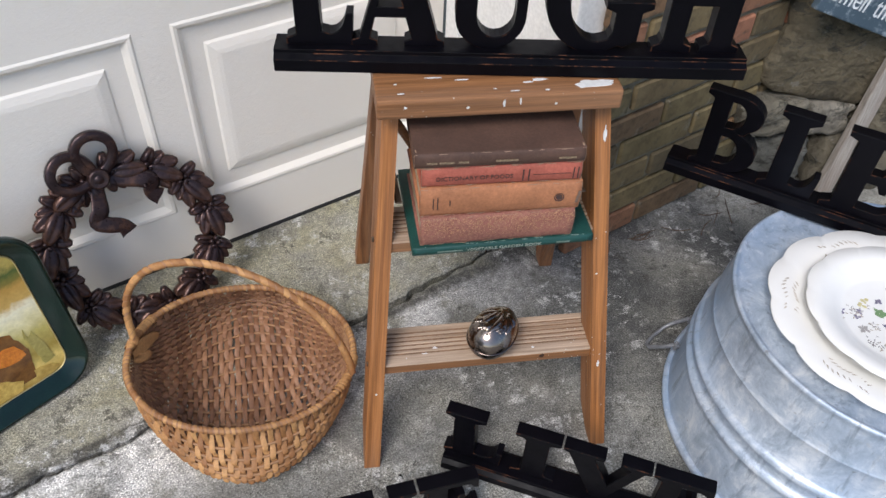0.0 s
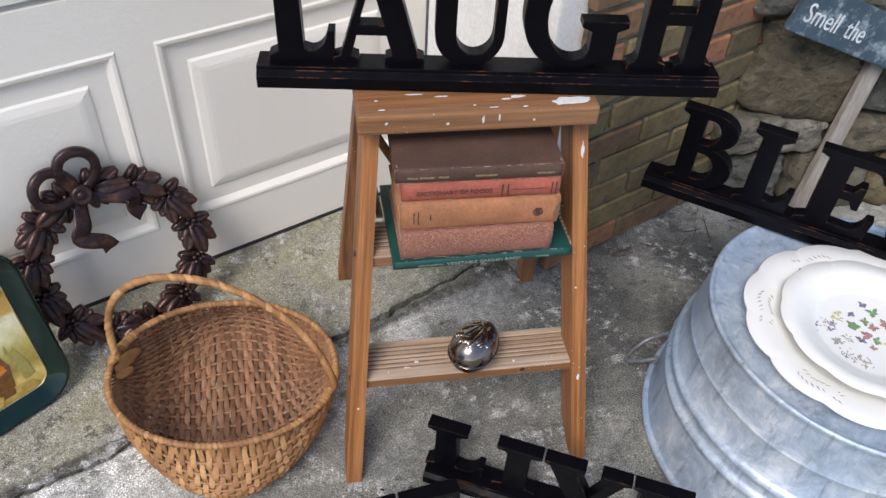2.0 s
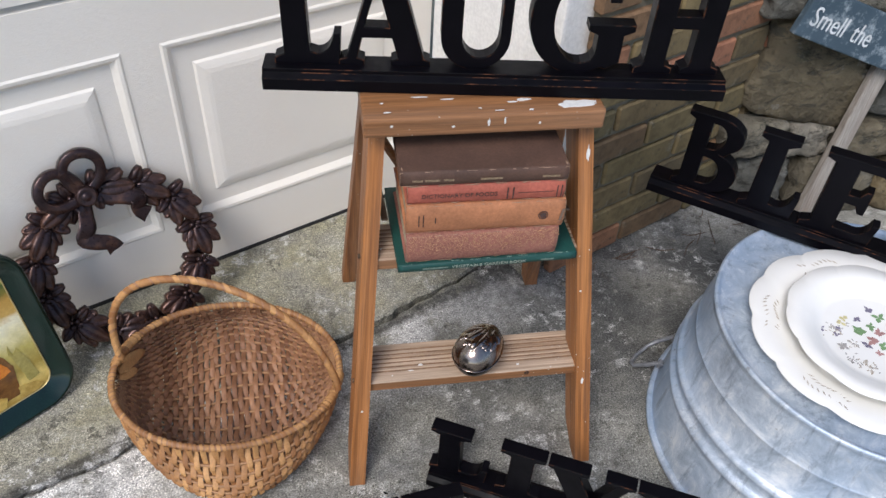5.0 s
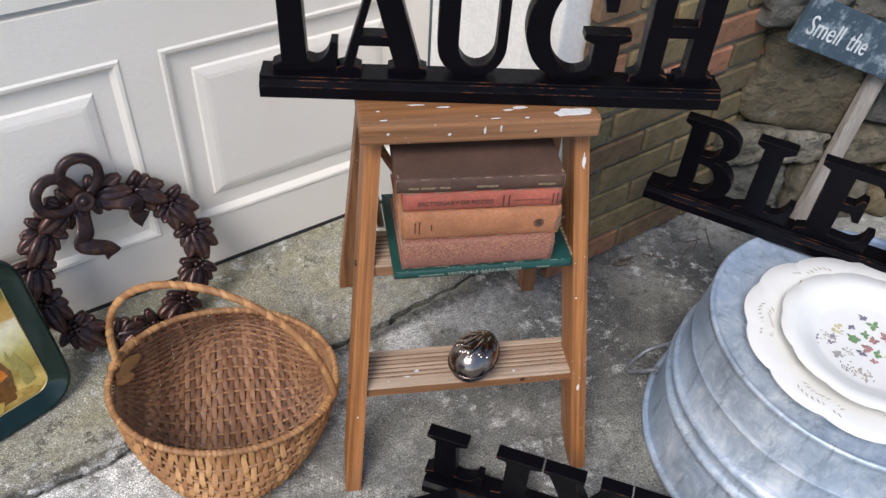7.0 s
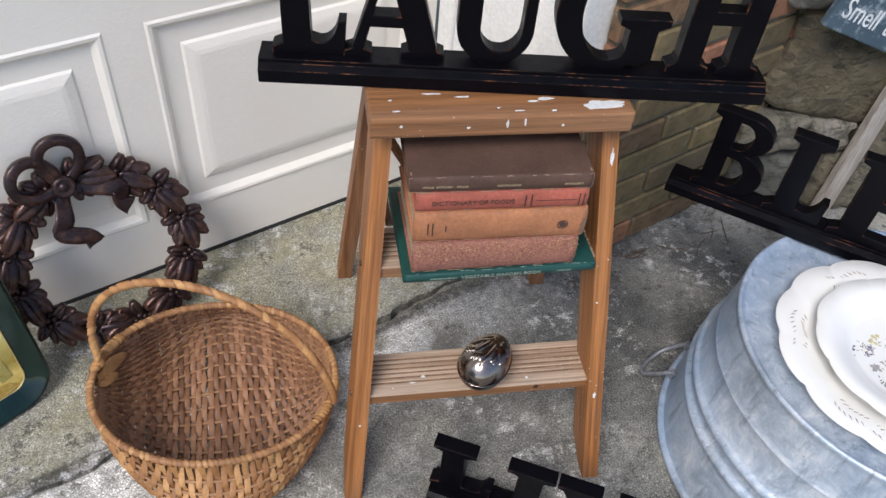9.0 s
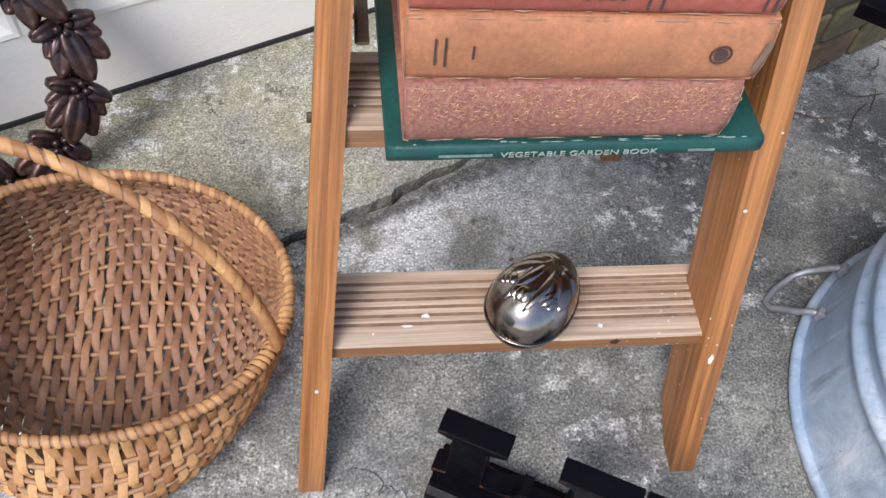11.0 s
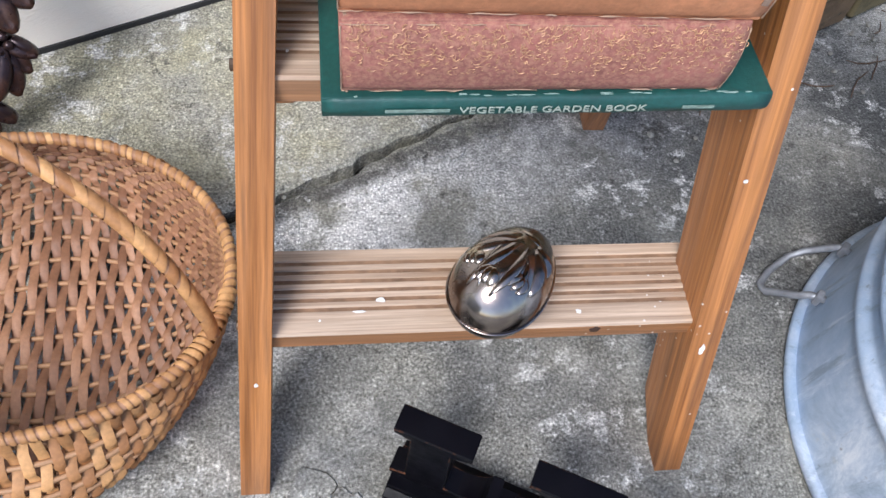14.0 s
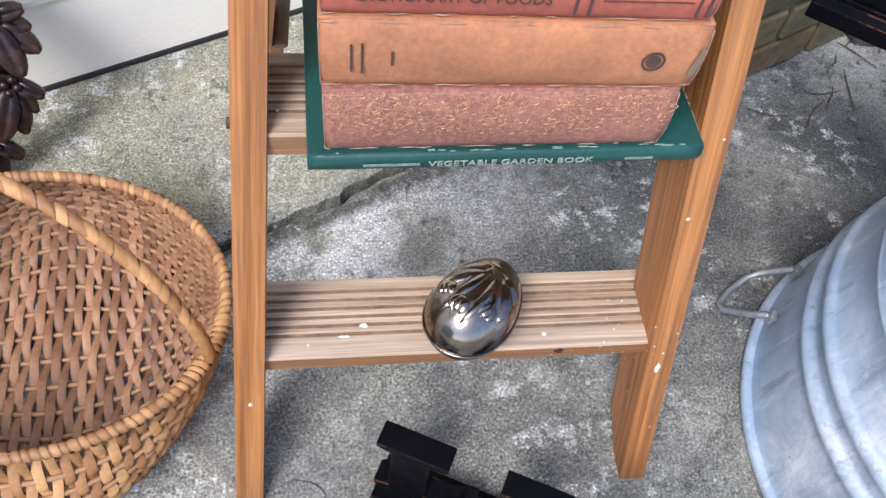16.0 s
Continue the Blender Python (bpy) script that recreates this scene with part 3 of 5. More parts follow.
g = book((0.2095, 0.094, 0.4025), 1.1, (0.268, 0.185, 0.0150), GREEN, "thin green cloth-bound garden book at the bottom of the stack", bulge=0.003)
on_spine(g, "title", text_mesh("VEGETABLE GARDEN BOOK", 0.0050, width=0.112), 0.000, 0.0078, PALEINK)
on_spine(g, "title_bar", bars(0.037, 0.0022), -0.080, 0.0078, DIMINK)
on_spine(g, "title_bar", bars(0.020, 0.0022), 0.088, 0.0078, DIMINK)
SCUFF = plain_mat("scuffed_cloth", (0.24, 0.33, 0.28), 0.8, 0, 0.3, 90)
rnd = random.Random(61)
for i in range(16):
    part("scuff", splash(rnd.uniform(-0.13, 0.13), rnd.uniform(0.0065, 0.008), 0.0150, (rnd.uniform(0.001, 0.006), rnd.uniform(0.0003, 0.0007)), i * 1.7, 0.0002), SCUFF, g)
p_ = book((0.1975, 0.098, 0.4178), 0.6, (0.222, 0.165, 0.0515), PINK, "thick worn rose-brown book with faded gilt curls on its spine", bulge=0.006)
GILT = plain_mat("faded_gilt", (0.52, 0.29, 0.15), 0.5, 0.2, 0.2, 80)
rnd = random.Random(5)
curls = bmesh.new()
for i in range(1500):
    x, z = rnd.uniform(-0.109, 0.109), rnd.uniform(0.018, 0.0500)
    if rnd.random() > 0.10 + (z - 0.018) / 0.034:
        continue
    r, a0, da = rnd.uniform(0.0007, 0.0020), rnd.uniform(0, 6.28), rnd.choice((-1, 1)) * rnd.uniform(1.2, 2.6)
    pts = []
    for j in range(6):
        a = a0 + da * j / 5
        zz = min(0.0510, z + r * math.sin(a))
        pts.append((x + r * math.cos(a) * (1 + j * 0.1), 0.006 - 0.006 * math.sin(math.pi * min(0.99, zz / 0.0515)) ** 0.6 - 0.0007, zz))
    tube(pts, 0.00021, 3, bm=curls)
tagged(part("gilt_stamping", curls, GILT, p_, "faded gilt curls stamped along the spine"), kind="stuff")
o_ = book((0.1985, 0.101, 0.4698), -0.6, (0.226, 0.165, 0.0500), ORANGE, "faded orange-brown cloth-bound book in the stack", bulge=0.006)
for x, w in ((-0.095, 0.020), (-0.089, 0.022)):
    on_spine(o_, "title_bar", bars(w, 0.0014), x, 0.027, BLACKINK, 90)
on_spine(o_, "title_bar", bars(0.010, 0.0016), -0.072, 0.027, BLACKINK, 90)
seal = bmesh.new()
lathe([(0.0072, 0), (0.0072, 0.0005), (0.0058, 0.0005), (0.0058, 0)], 32, seal)
lathe([(0.0045, 0), (0.0045, 0.0005), (0, 0.0005)], 24, seal)
on_spine(o_, "round_mark", solid(seal, [], "round_mark"), 0.081, 0.027, BLACKINK)
on_spine(o_, "title_bar", bars(0.021, 0.004), 0.108, 0.026, plain_mat("grey_ink", (0.2, 0.13, 0.09), 0.7), 82)
r_ = book((0.1970, 0.104, 0.5202), -0.8, (0.220, 0.160, 0.0320), RED, "brick-red cloth-bound dictionary of foods", bulge=0.005)
on_spine(r_, "title", text_mesh("DICTIONARY OF FOODS", 0.0068, width=0.104), -0.038, 0.0165, BLACKINK)
for x in (0.028, 0.036):
    on_spine(r_, "title_bar", bars(0.020, 0.0017), x, 0.0165, BLACKINK, 90)
on_spine(r_, "rule", bars(0.052, 0.0006), 0.068, 0.0165, BLACKINK)
for x in (0.098, 0.104):
    on_spine(r_, "title_bar", bars(0.020, 0.0016), x, 0.0165, BLACKINK, 90)
b_ = book((0.1925, 0.103, 0.5526), -0.9, (0.231, 0.158, 0.0240), BROWN, "dark brown worn book on top of the stack", bulge=0.004)
for x, w in ((-0.092, 0.014), (-0.072, 0.020), (-0.050, 0.014), (0.008, 0.030), (0.090, 0.024)):
    on_spine(b_, "title_bar", bars(w, 0.0030), x, 0.0110, plain_mat("dull_gilt", (0.23, 0.165, 0.10), 0.6, 0, 0.7, 260))

# ---- the silver egg ----
k = Mat("tarnished_silver", 0.16, 1.0)
_n = k.noise(16, 5, 0.6)
k.color(k.ramp(_n, [(0.3, (0.15, 0.115, 0.105)), (0.5, (0.32, 0.27, 0.235)), (0.62, (0.50, 0.41, 0.26)), (0.8, (0.42, 0.35, 0.30))])).rough(k.noise(70, 5), 0.12, 0.30)
SILVER = k.m
egg = thing("silver_egg", pose(0.2085, 0.089, 0.1905, 0, 0, 49), "tarnished silver egg-shaped box with embossed tulips, on the lower step", "ornament")


def egg_point(u, q, k=1.0):
    """u from -1 to 1 along the egg, q round it."""
    r = 0.0365 * math.sqrt(max(0.0, 1 - u * u)) * (1 - 0.14 * u)
    return Vector((0.051 * u * k, r * math.cos(q) * k, r * math.sin(q) * k))


bm = bmesh.new()
rows = []
for i in range(41):
    u = -math.cos(math.pi * i / 40)
    rows.append([bm.verts.new(egg_point(u, 2 * math.pi * j / 48)) for j in range(48)])
for A, B in zip(rows, rows[1:]):
    for j in range(48):
        bm.faces.new((A[j], A[(j + 1) % 48], B[(j + 1) % 48], B[j]))
bmesh.ops.remove_doubles(bm, verts=bm.verts[:], dist=1e-5)
EGGM = pose(0, 0, 0.0345, 0, 0, 0)
bmesh.ops.transform(bm, matrix=EGGM, verts=bm.verts[:])
part("shell", bm, SILVER, egg, smooth=True)
seam = tube([EGGM @ egg_point(math.cos(a), 0 if a < math.pi else math.pi, 1.012) for a in (2 * math.pi * i / 60 for i in range(60))], 0.0012, 6, True)
part("seam", seam, SILVER, egg, "raised hinge seam round the egg", True)


def emboss(pts, w):
    """A raised leaf or petal on the upper half: points (u, q) with a width for each."""
    bm = bmesh.new()
    path = [EGGM @ egg_point(u, q, 1.0) for u, q in pts]
    n = len(pts)
    tube(path, [1.45 * w * math.sin(math.pi * (i + 0.6) / (n + 0.2)) + 0.0003 for i in range(n)], 8, bm=bm, flat=0.34)
    return bm


def bowed(u0, q0, u1, q1, bend=0.0, n=9):
    return [(u0 + (u1 - u0) * i / (n - 1), q0 + (q1 - q0) * i / (n - 1) + bend * math.sin(math.pi * i / (n - 1))) for i in range(n)]


for u0, q0, u1, q1, bd, w in ((0.62, 1.5, -0.45, 1.05, 0.1, 0.0030), (0.55, 1.6, -0.15, 0.70, -0.1, 0.0045), (0.5, 1.75, -0.45, 1.72, 0.08, 0.0030), (0.6, 1.9, -0.05, 2.4, 0.1, 0.0048),
                              (0.7, 1.4, 0.25, 0.65, 0.12, 0.004), (0.68, 1.9, 0.4, 2.5, 0.1, 0.004), (0.45, 1.3, -0.42, 1.36, -0.06, 0.0018), (0.3, 1.9, -0.2, 2.0, 0.1, 0.002), (0.8, 1.2, 0.72, 2.0, 0.1, 0.0022)):
    part("embossed_leaf", emboss(bowed(u0 - 0.22, q0, u1 - 0.25, q1, bd), w), SILVER, egg, smooth=True)
for u, q in ((-0.22, 1.42), (-0.05, 2.02), (-0.02, 0.92)):
    for dq in (-0.09, 0.0, 0.09):
        part("tulip_petal", emboss(bowed(u - 0.10, q, u - 0.38, q + dq * 1.4, dq * 0.8, 7), 0.0031), SILVER, egg, smooth=True)

# ---- the splint basket ----
BA, BB, BD = 0.186, 0.147, 0.124
BASKET_AT = pose(-0.203, 0.163, 0.0, 0, 0, 4.1)
basket = thing("basket", BASKET_AT, "round woven splint basket with a wrapped handle, empty", "basket")


def splint(name, lo, hi, rough=0.6):
    k = Mat(name, rough)
    r = k.island()
    n = k.noise(210, 5, 0.65)
    big = k.noise(11, 4, 0.6)
    c = k.ramp(r, [(0.0, lo), (0.6, tuple((a + b) / 2 for a, b in zip(lo, hi))), (1.0, hi)])
    c = k.mix(0.5, c, k.ramp(n, [(0.3, 0.6), (0.7, 1.35)]), "MULTIPLY")
    c = k.mix(k.ramp(big, [(0.5, 0.0), (0.75, 0.45)]), c, tuple(x * 0.55 for x in lo))
    k.color(c).bump(n, 0.0005, 0.6)
    return k.m


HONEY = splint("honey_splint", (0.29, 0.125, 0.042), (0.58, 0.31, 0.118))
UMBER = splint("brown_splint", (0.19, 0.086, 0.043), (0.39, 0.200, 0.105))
RIBWOOD = splint("rib_wood", (0.32, 0.165, 0.075), (0.54, 0.31, 0.155))


def rim_z(x, y):
    return 0.128 - 0.087 * x + 0.046 * y


def bowl(u, v, off=0.0):
    """A point of the bowl: u along the handle's line -1..1, v across from the front rim (0) under to the back rim (pi); off: outwards."""
    f = (1 - abs(u) ** 2.25) ** 0.5
    cv, sv = math.cos(v), math.sin(v)
    y = -BB * f * (cv + 0.50 * math.sin(2 * v) * (1 - abs(u) ** 1.6))
    top = rim_z(BA * u, -BB * f * cv)
    depth = (top - 0.004) * min(1.0, (1 - abs(u) ** 3.4) ** 0.62)
    p = Vector((BA * u, y, top - depth * sv ** 0.64))
    c = Vector((BA * u * 0.55, 0, 0.11))
    d = (p - c).normalized()
    return p + d * off


NV, NR = 56, 30
weave_in, weave_out = bmesh.new(), bmesh.new()
rnd = random.Random(11)
US = [0.985 * math.sin(math.pi / 2 * (-1 + 2 * (i + 0.5) / NV) * 0.97) for i in range(NV)]
for i, u in enumerate(US):
    near = max(abs(u - US[m]) for m in (i - 1, i + 1) if 0 <= m < NV)
    hw = near * (0.462 + 0.55 * max(0.0, abs(u) - 0.5)) * rnd.uniform(0.93, 1.05)
    seg = NR * 4
    lean, wave = rnd.uniform(-0.012, 0.012), rnd.uniform(0, 6)
    inner, outer = [], []
    for j in range(seg + 1):
        v = math.pi * j / seg
        w = math.cos(math.pi * NR * j / seg) * (1 if i % 2 else -1)
        o = 0.0044 * w * max(0.34, min(1.0, 1.35 * (1 - abs(u) ** 2.25) ** 0.5 - 0.12))
        jit = 0.0026 * noise.noise(Vector((i * 3.1, j * 0.30, 0))) / BA
        uu = u + 0.004 * math.sin(v * 2 + wave) + jit + lean * math.cos(v) * (1 - abs(u))
        a, b = max(-0.995, uu - hw), min(0.995, uu + hw)
        m = (a + b) / 2
        inner.append((bowl(a, v, o - 0.0004), bowl(m, v, o - 0.0020), bowl(b, v, o - 0.0004)))
        outer.append((bowl(a, v, o + 0.0004), bowl(m, v, o + 0.0020), bowl(b, v, o + 0.0004)))
    for bm, rows in ((weave_in, inner), (weave_out, outer)):
        vs = [[bm.verts.new(p) for p in r] for r in rows]
        for A, B in zip(vs, vs[1:]):
            for m in (0, 1):
                bm.faces.new((A[m], A[m + 1], B[m + 1], B[m]))
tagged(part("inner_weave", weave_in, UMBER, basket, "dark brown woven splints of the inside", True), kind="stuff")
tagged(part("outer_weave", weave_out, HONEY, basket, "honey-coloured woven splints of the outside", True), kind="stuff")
for j in range(1, NR):
    v = math.pi * j / NR
    part("rib", tube([bowl(-0.975 + 1.95 * s / 44, v) for s in range(45)], 0.0026, 6), RIBWOOD, basket, smooth=True)


def rim_point(q, up=0.0):
    c, s = math.cos(q), math.sin(q)
    x = BA * math.copysign(abs(c) ** 0.97, c)
    y = BB * math.copysign(abs(s) ** 0.97, s)
    return Vector((x, y, rim_z(x, y) + up))


part("rim", tube([rim_point(2 * math.pi * i / 120) for i in range(120)], 0.0050, 10, True), UMBER, basket, "thick wrapped rim hoop", True)


def wraps(points, r, step, width, seed, slant=0.5):
    """Short splint bands wound round a bar."""
    bm = bmesh.new()
    rr = random.Random(seed)
    acc, nxt = 0.0, 0.0
    for a, b in zip(points, points[1:]):
        d = (b - a).length
        while nxt < acc + d:
            p = a.lerp(b, (nxt - acc) / d)
            t = (b - a).normalized()
            side = t.cross(Vector((0, 0, 1))).normalized()
            up = side.cross(t)
            w = width * rr.uniform(0.75, 1.15)
            k = slant * rr.uniform(0.75, 1.25)
            rad = r * rr.uniform(1.0, 1.05)
            rings = []
            for j in range(14):
                q = 2 * math.pi * j / 14
                c = p + rad * (math.cos(q) * side + math.sin(q) * up) + t * k * width * math.cos(q)
                e = rad * 0.045
                rings.append([bm.verts.new(c - t * w / 2), bm.verts.new(c - t * w * 0.3 + (c - p).normalized() * e), bm.verts.new(c + t * w * 0.3 + (c - p).normalized() * e), bm.verts.new(c + t * w / 2)])
            for j in range(14):
                A, B = rings[j], rings[(j + 1) % 14]
                for m in range(3):
                    bm.faces.new((A[m], A[m + 1], B[m + 1], B[m]))
            nxt += step * rr.uniform(0.85, 1.15)
        acc += d
    return bm


ringp = [rim_point(2 * math.pi * i / 160) for i in range(161)]
tagged(part("rim_wrap", wraps(ringp, 0.0056, 0.0078, 0.0056, 3, 0.35), HONEY, basket, "splint bands wound over the rim", True), kind="stuff")

HA, HB = Vector((-0.379, 0.196, 0.149)), Vector((-0.021, 0.088, 0.150))
_u = (HB - HA) / 2
_un, _sd = _u.normalized(), Vector((0, 0, 1)).cross(_u.normalized())
arch = []
for i in range(61):
    s = math.pi * i / 60
    arch.append(BASKET_AT.inverted() @ ((HA + HB) / 2 - math.cos(s) * _u + math.sin(s) * (0.209 * Vector((0, 0, 1)) + 0.034 * _sd - 0.043 * _un) - math.sin(s) ** 2 * 0.032 * Vector((0, 0, 1))))
handle = part("handle", tube(arch, 0.0052, 10), UMBER, basket, "arched handle bound with splints", True)
tagged(part("handle_wrap", wraps(arch, 0.0060, 0.0128, 0.0128, 9, 0.5), HONEY, handle, smooth=True), kind="stuff")
for c0 in (-0.42, math.pi - 0.42):
    pts = [rim_point(c0 + 0.48 * (i / 30 - 0.5)) for i in range(31)]
    tagged(part("joint_wrap", wraps(pts, 0.0076, 0.0062, 0.0054, int(c0 * 10) + 40, 0.3), HONEY, basket, "close splint binding at the handle joint", True), kind="stuff")
# broad folded splints that bind the handle to the rim, lying on the inside
for k0, (ua, ub, va, vb, lift) in enumerate(((-0.985, -0.80, 2.62, 3.125, 0.0065), (-0.988, -0.88, 2.25, 2.72, 0.0080))):
    bm = bmesh.new()
    n = 14
    top, low = [], []
    for i in range(n + 1):
        q = i / n
        v = va + (vb - va) * q
        reach = math.sin(math.pi * (0.04 + 0.92 * q)) ** 0.7
        row, under = [], []
        for j in range(7):
            u = ua + (ub - ua) * reach * j / 6
            off = -lift - 0.003 * math.sin(math.pi * j / 6)
            row.append(bm.verts.new(bowl(u, v, off)))
            under.append(bm.verts.new(bowl(u, v, off + 0.0015)))
        top.append(row)
        low.append(under)
    for i in range(n):
        for j in range(6):
            bm.faces.new((top[i][j], top[i][j + 1], top[i + 1][j + 1], top[i + 1][j]))
            bm.faces.new((low[i][j], low[i + 1][j], low[i + 1][j + 1], low[i][j + 1]))
        bm.faces.new((top[i][6], low[i][6], low[i + 1][6], top[i + 1][6]))
    part("lashing", bm, HONEY, basket, "broad folded splint where handle and rim meet", True)

# ---- the metal wreath leaning on the door ----
k = Mat("bronzed_iron", 0.35, 0.55)
_a, _b = k.noise(30, 6, 0.7), k.noise(160, 5)
k.color(k.ramp(_a, [(0.3, (0.016, 0.010, 0.013)), (0.50, (0.040, 0.023, 0.023)), (0.70, (0.135, 0.066, 0.043))])).rough(_b, 0.24, 0.42).bump(_b, 0.0003, 0.5)
BRONZE = k.m
# its plane: x along the door, y up the lean; the foot stands off the door
LEANW = 20.97
WREATH = Matrix.Translation((-0.3948, 0.3683, 0.0)) @ pose(0, 0, 0, 0, 0, math.degrees(YAW)) @ pose(0, 0, 0, 90 - LEANW, 0, 0)
wreath = thing("wreath", WREATH, "bronzed metal wreath of blossoms with bow, leaning on the door", "wreath")
WC, WRX, WRY = Vector((0.015, 0.1706, 0.0)), 0.1462, 0.1426


def ring_at(q, out=0.0):
    return WC + Vector(((WRX + out) * math.cos(q), (WRY + out) * math.sin(q), 0))


part("hoop", tube([ring_at(2 * math.pi * i / 72) for i in range(72)], 0.010, 8, True, flat=0.7, up=Vector((0, 0, 1))), BRONZE, wreath, smooth=True)


def petal(length, w, thick, curl=0.3):
    """A long folded petal along +x, arched up in z."""
    bm = bmesh.new()
    n = 9
    rows = []
    for i in range(n + 1):
        s = i / n
        ww = w * (math.sin(math.pi * min(1, s * 0.90 + 0.06)) ** 0.5) + 0.0006
        zc = curl * length * math.sin(math.pi * s * 0.85) * 0.5
        row = []
        for a in (-1.0, -0.6, -0.16, 0.16, 0.6, 1.0):
            z = zc + thick * (1 - a * a) ** 0.5 - (thick * 0.55 if abs(a) < 0.2 and 0 < i < n else 0)
            row.append(bm.verts.new((length * s, ww * a, z)))
        rows.append(row)
    low = [[bm.verts.new((r[0].co.x, r[0].co.y, r[0].co.z - thick * 0.6)), bm.verts.new((r[-1].co.x, r[-1].co.y, r[-1].co.z - thick * 0.6))] for r in rows]
    for i in range(n):
        A, B = rows[i], rows[i + 1]
        for j in range(5):
            bm.faces.new((A[j], A[j + 1], B[j + 1], B[j]))
        bm.faces.new((low[i][0], A[0], B[0], low[i + 1][0]))
        bm.faces.new((A[5], low[i][1], low[i + 1][1], B[5]))
        bm.faces.new((low[i][1], low[i][0], low[i + 1][0], low[i + 1][1]))
    bm.faces.new(rows[0] + low[0][::-1])
    bm.faces.new(rows[-1][::-1] + low[-1])
    return bm


pet = solid(petal(0.052, 0.0122, 0.0088, 0.20), BRONZE, "petal", True)
pet_s = solid(petal(0.034, 0.0098, 0.006), BRONZE, "petal_small", True)
_b = bmesh.new()
bmesh.ops.create_icosphere(_b, subdivisions=2, radius=0.0052)
berry = solid(_b, BRONZE, "berry", True)
rnd = random.Random(21)


def linked(name, me, parent, m):
    ob = new(name, me)
    ob.parent = parent
    ob.matrix_local = m
    return ob


# thirteen bell blossoms, their fused petals turned away from the bow on both sides
for deg in (92, 66, 38, 9, -22, -52, -82, 108, 131, 158, 187, 217, 247):
    c = ring_at(radians(deg))
    t = (deg + 94 if deg > 99 else deg - 94) + rnd.uniform(-5, 5)
    blossom = new("blossom")
    blossom.parent = wreath
    blossom.matrix_local = Matrix.Translation(c + Vector((0, 0, 0.004))) @ pose(0, 0, 0, 0, 0, t)
    for a, ln, up, wd in ((-52, 0.78, 0.000, 0.95), (52, 0.78, 0.000, 0.95), (-27, 1.08, 0.003, 1.15), (27, 1.08, 0.003, 1.15), (0, 1.22, 0.009, 1.25)):
        linked("petal", pet, blossom, pose(0.004, 0, up, rnd.uniform(-7, 7) - a * 0.4, -5, a + rnd.uniform(-4, 4)) @ Matrix.Diagonal((ln, wd, 1.35, 1)))
    for a in (84, -84):
        linked("petal", pet_s, blossom, pose(-0.002, 0, 0.004, rnd.uniform(-10, 10), -8, a + rnd.uniform(-9, 9)) @ Matrix.Diagonal((1.12, 1.05, 1.5, 1)))
    for x, y in ((0.0, 0.0068), (0.0, -0.0068), (0.0085, 0.0), (-0.0078, 0.0)):
        linked("berry", berry, blossom, pose(x, y, 0.0175 - abs(x) * 0.2) @ Matrix.Diagonal((1.05, 1.05, 1.05, 1)))
KNOT = WC + Vector((-0.0225, WRY - 0.001, 0.016))


def loop(sgn):
    pts = []
    for i in range(33):
        s = i / 32
        a = 2 * math.pi * s
        x = 0.006 + 0.036 * (1 - math.cos(a))
        y = 0.036 * math.sin(a) * (0.55 + 0.45 * math.sin(math.pi * s))
        ang = radians(80 if sgn > 0 else 152)
        pts.append(KNOT + Vector((x * math.cos(ang) - y * math.sin(ang), x * math.sin(ang) + y * math.cos(ang), 0.010 + 0.16 * x)))
    bm = bmesh.new()
    rings = []
    for i, p in enumerate(pts):
        a, b = pts[max(0, i - 1)], pts[min(32, i + 1)]
        t = (b - a).normalized()
        nrm = t.cross(Vector((0, 0, 1))).normalized()
        w = 0.0085
        rings.append([bm.verts.new(p + nrm * e * 0.0045 + Vector((0, 0, f * w))) for e, f in ((-1.9, -0.9), (1.9, -0.9), (2.1, 0.2), (1.5, 0.8), (0, 0.45), (-1.5, 0.8))])
    for A, B in zip(rings, rings[1:]):
        for j in range(6):
            bm.faces.new((A[j], A[(j + 1) % 6], B[(j + 1) % 6], B[j]))
    bm.faces.new(rings[0])
    bm.faces.new(rings[-1][::-1])
    return bm


bow = new("bow")
bow.parent = wreath
tagged(bow, "looped metal ribbon bow at the top")
part("bow_loop", loop(1), BRONZE, bow, smooth=True)
part("bow_loop", loop(-1), BRONZE, bow, smooth=True)
bm = lathe([(0, 0.012), (0.005, 0.012), (0.007, 0.008), (0.010, 0.013), (0.014, 0.010), (0.015, 0.0), (0.0, -0.004)], 24)
bmesh.ops.transform(bm, matrix=Matrix.Translation(KNOT + Vector((0, 0, 0.012))) @ Matrix.Scale(1.3, 4), verts=bm.verts[:])
part("bow_knot", bm, BRONZE, bow, smooth=True)


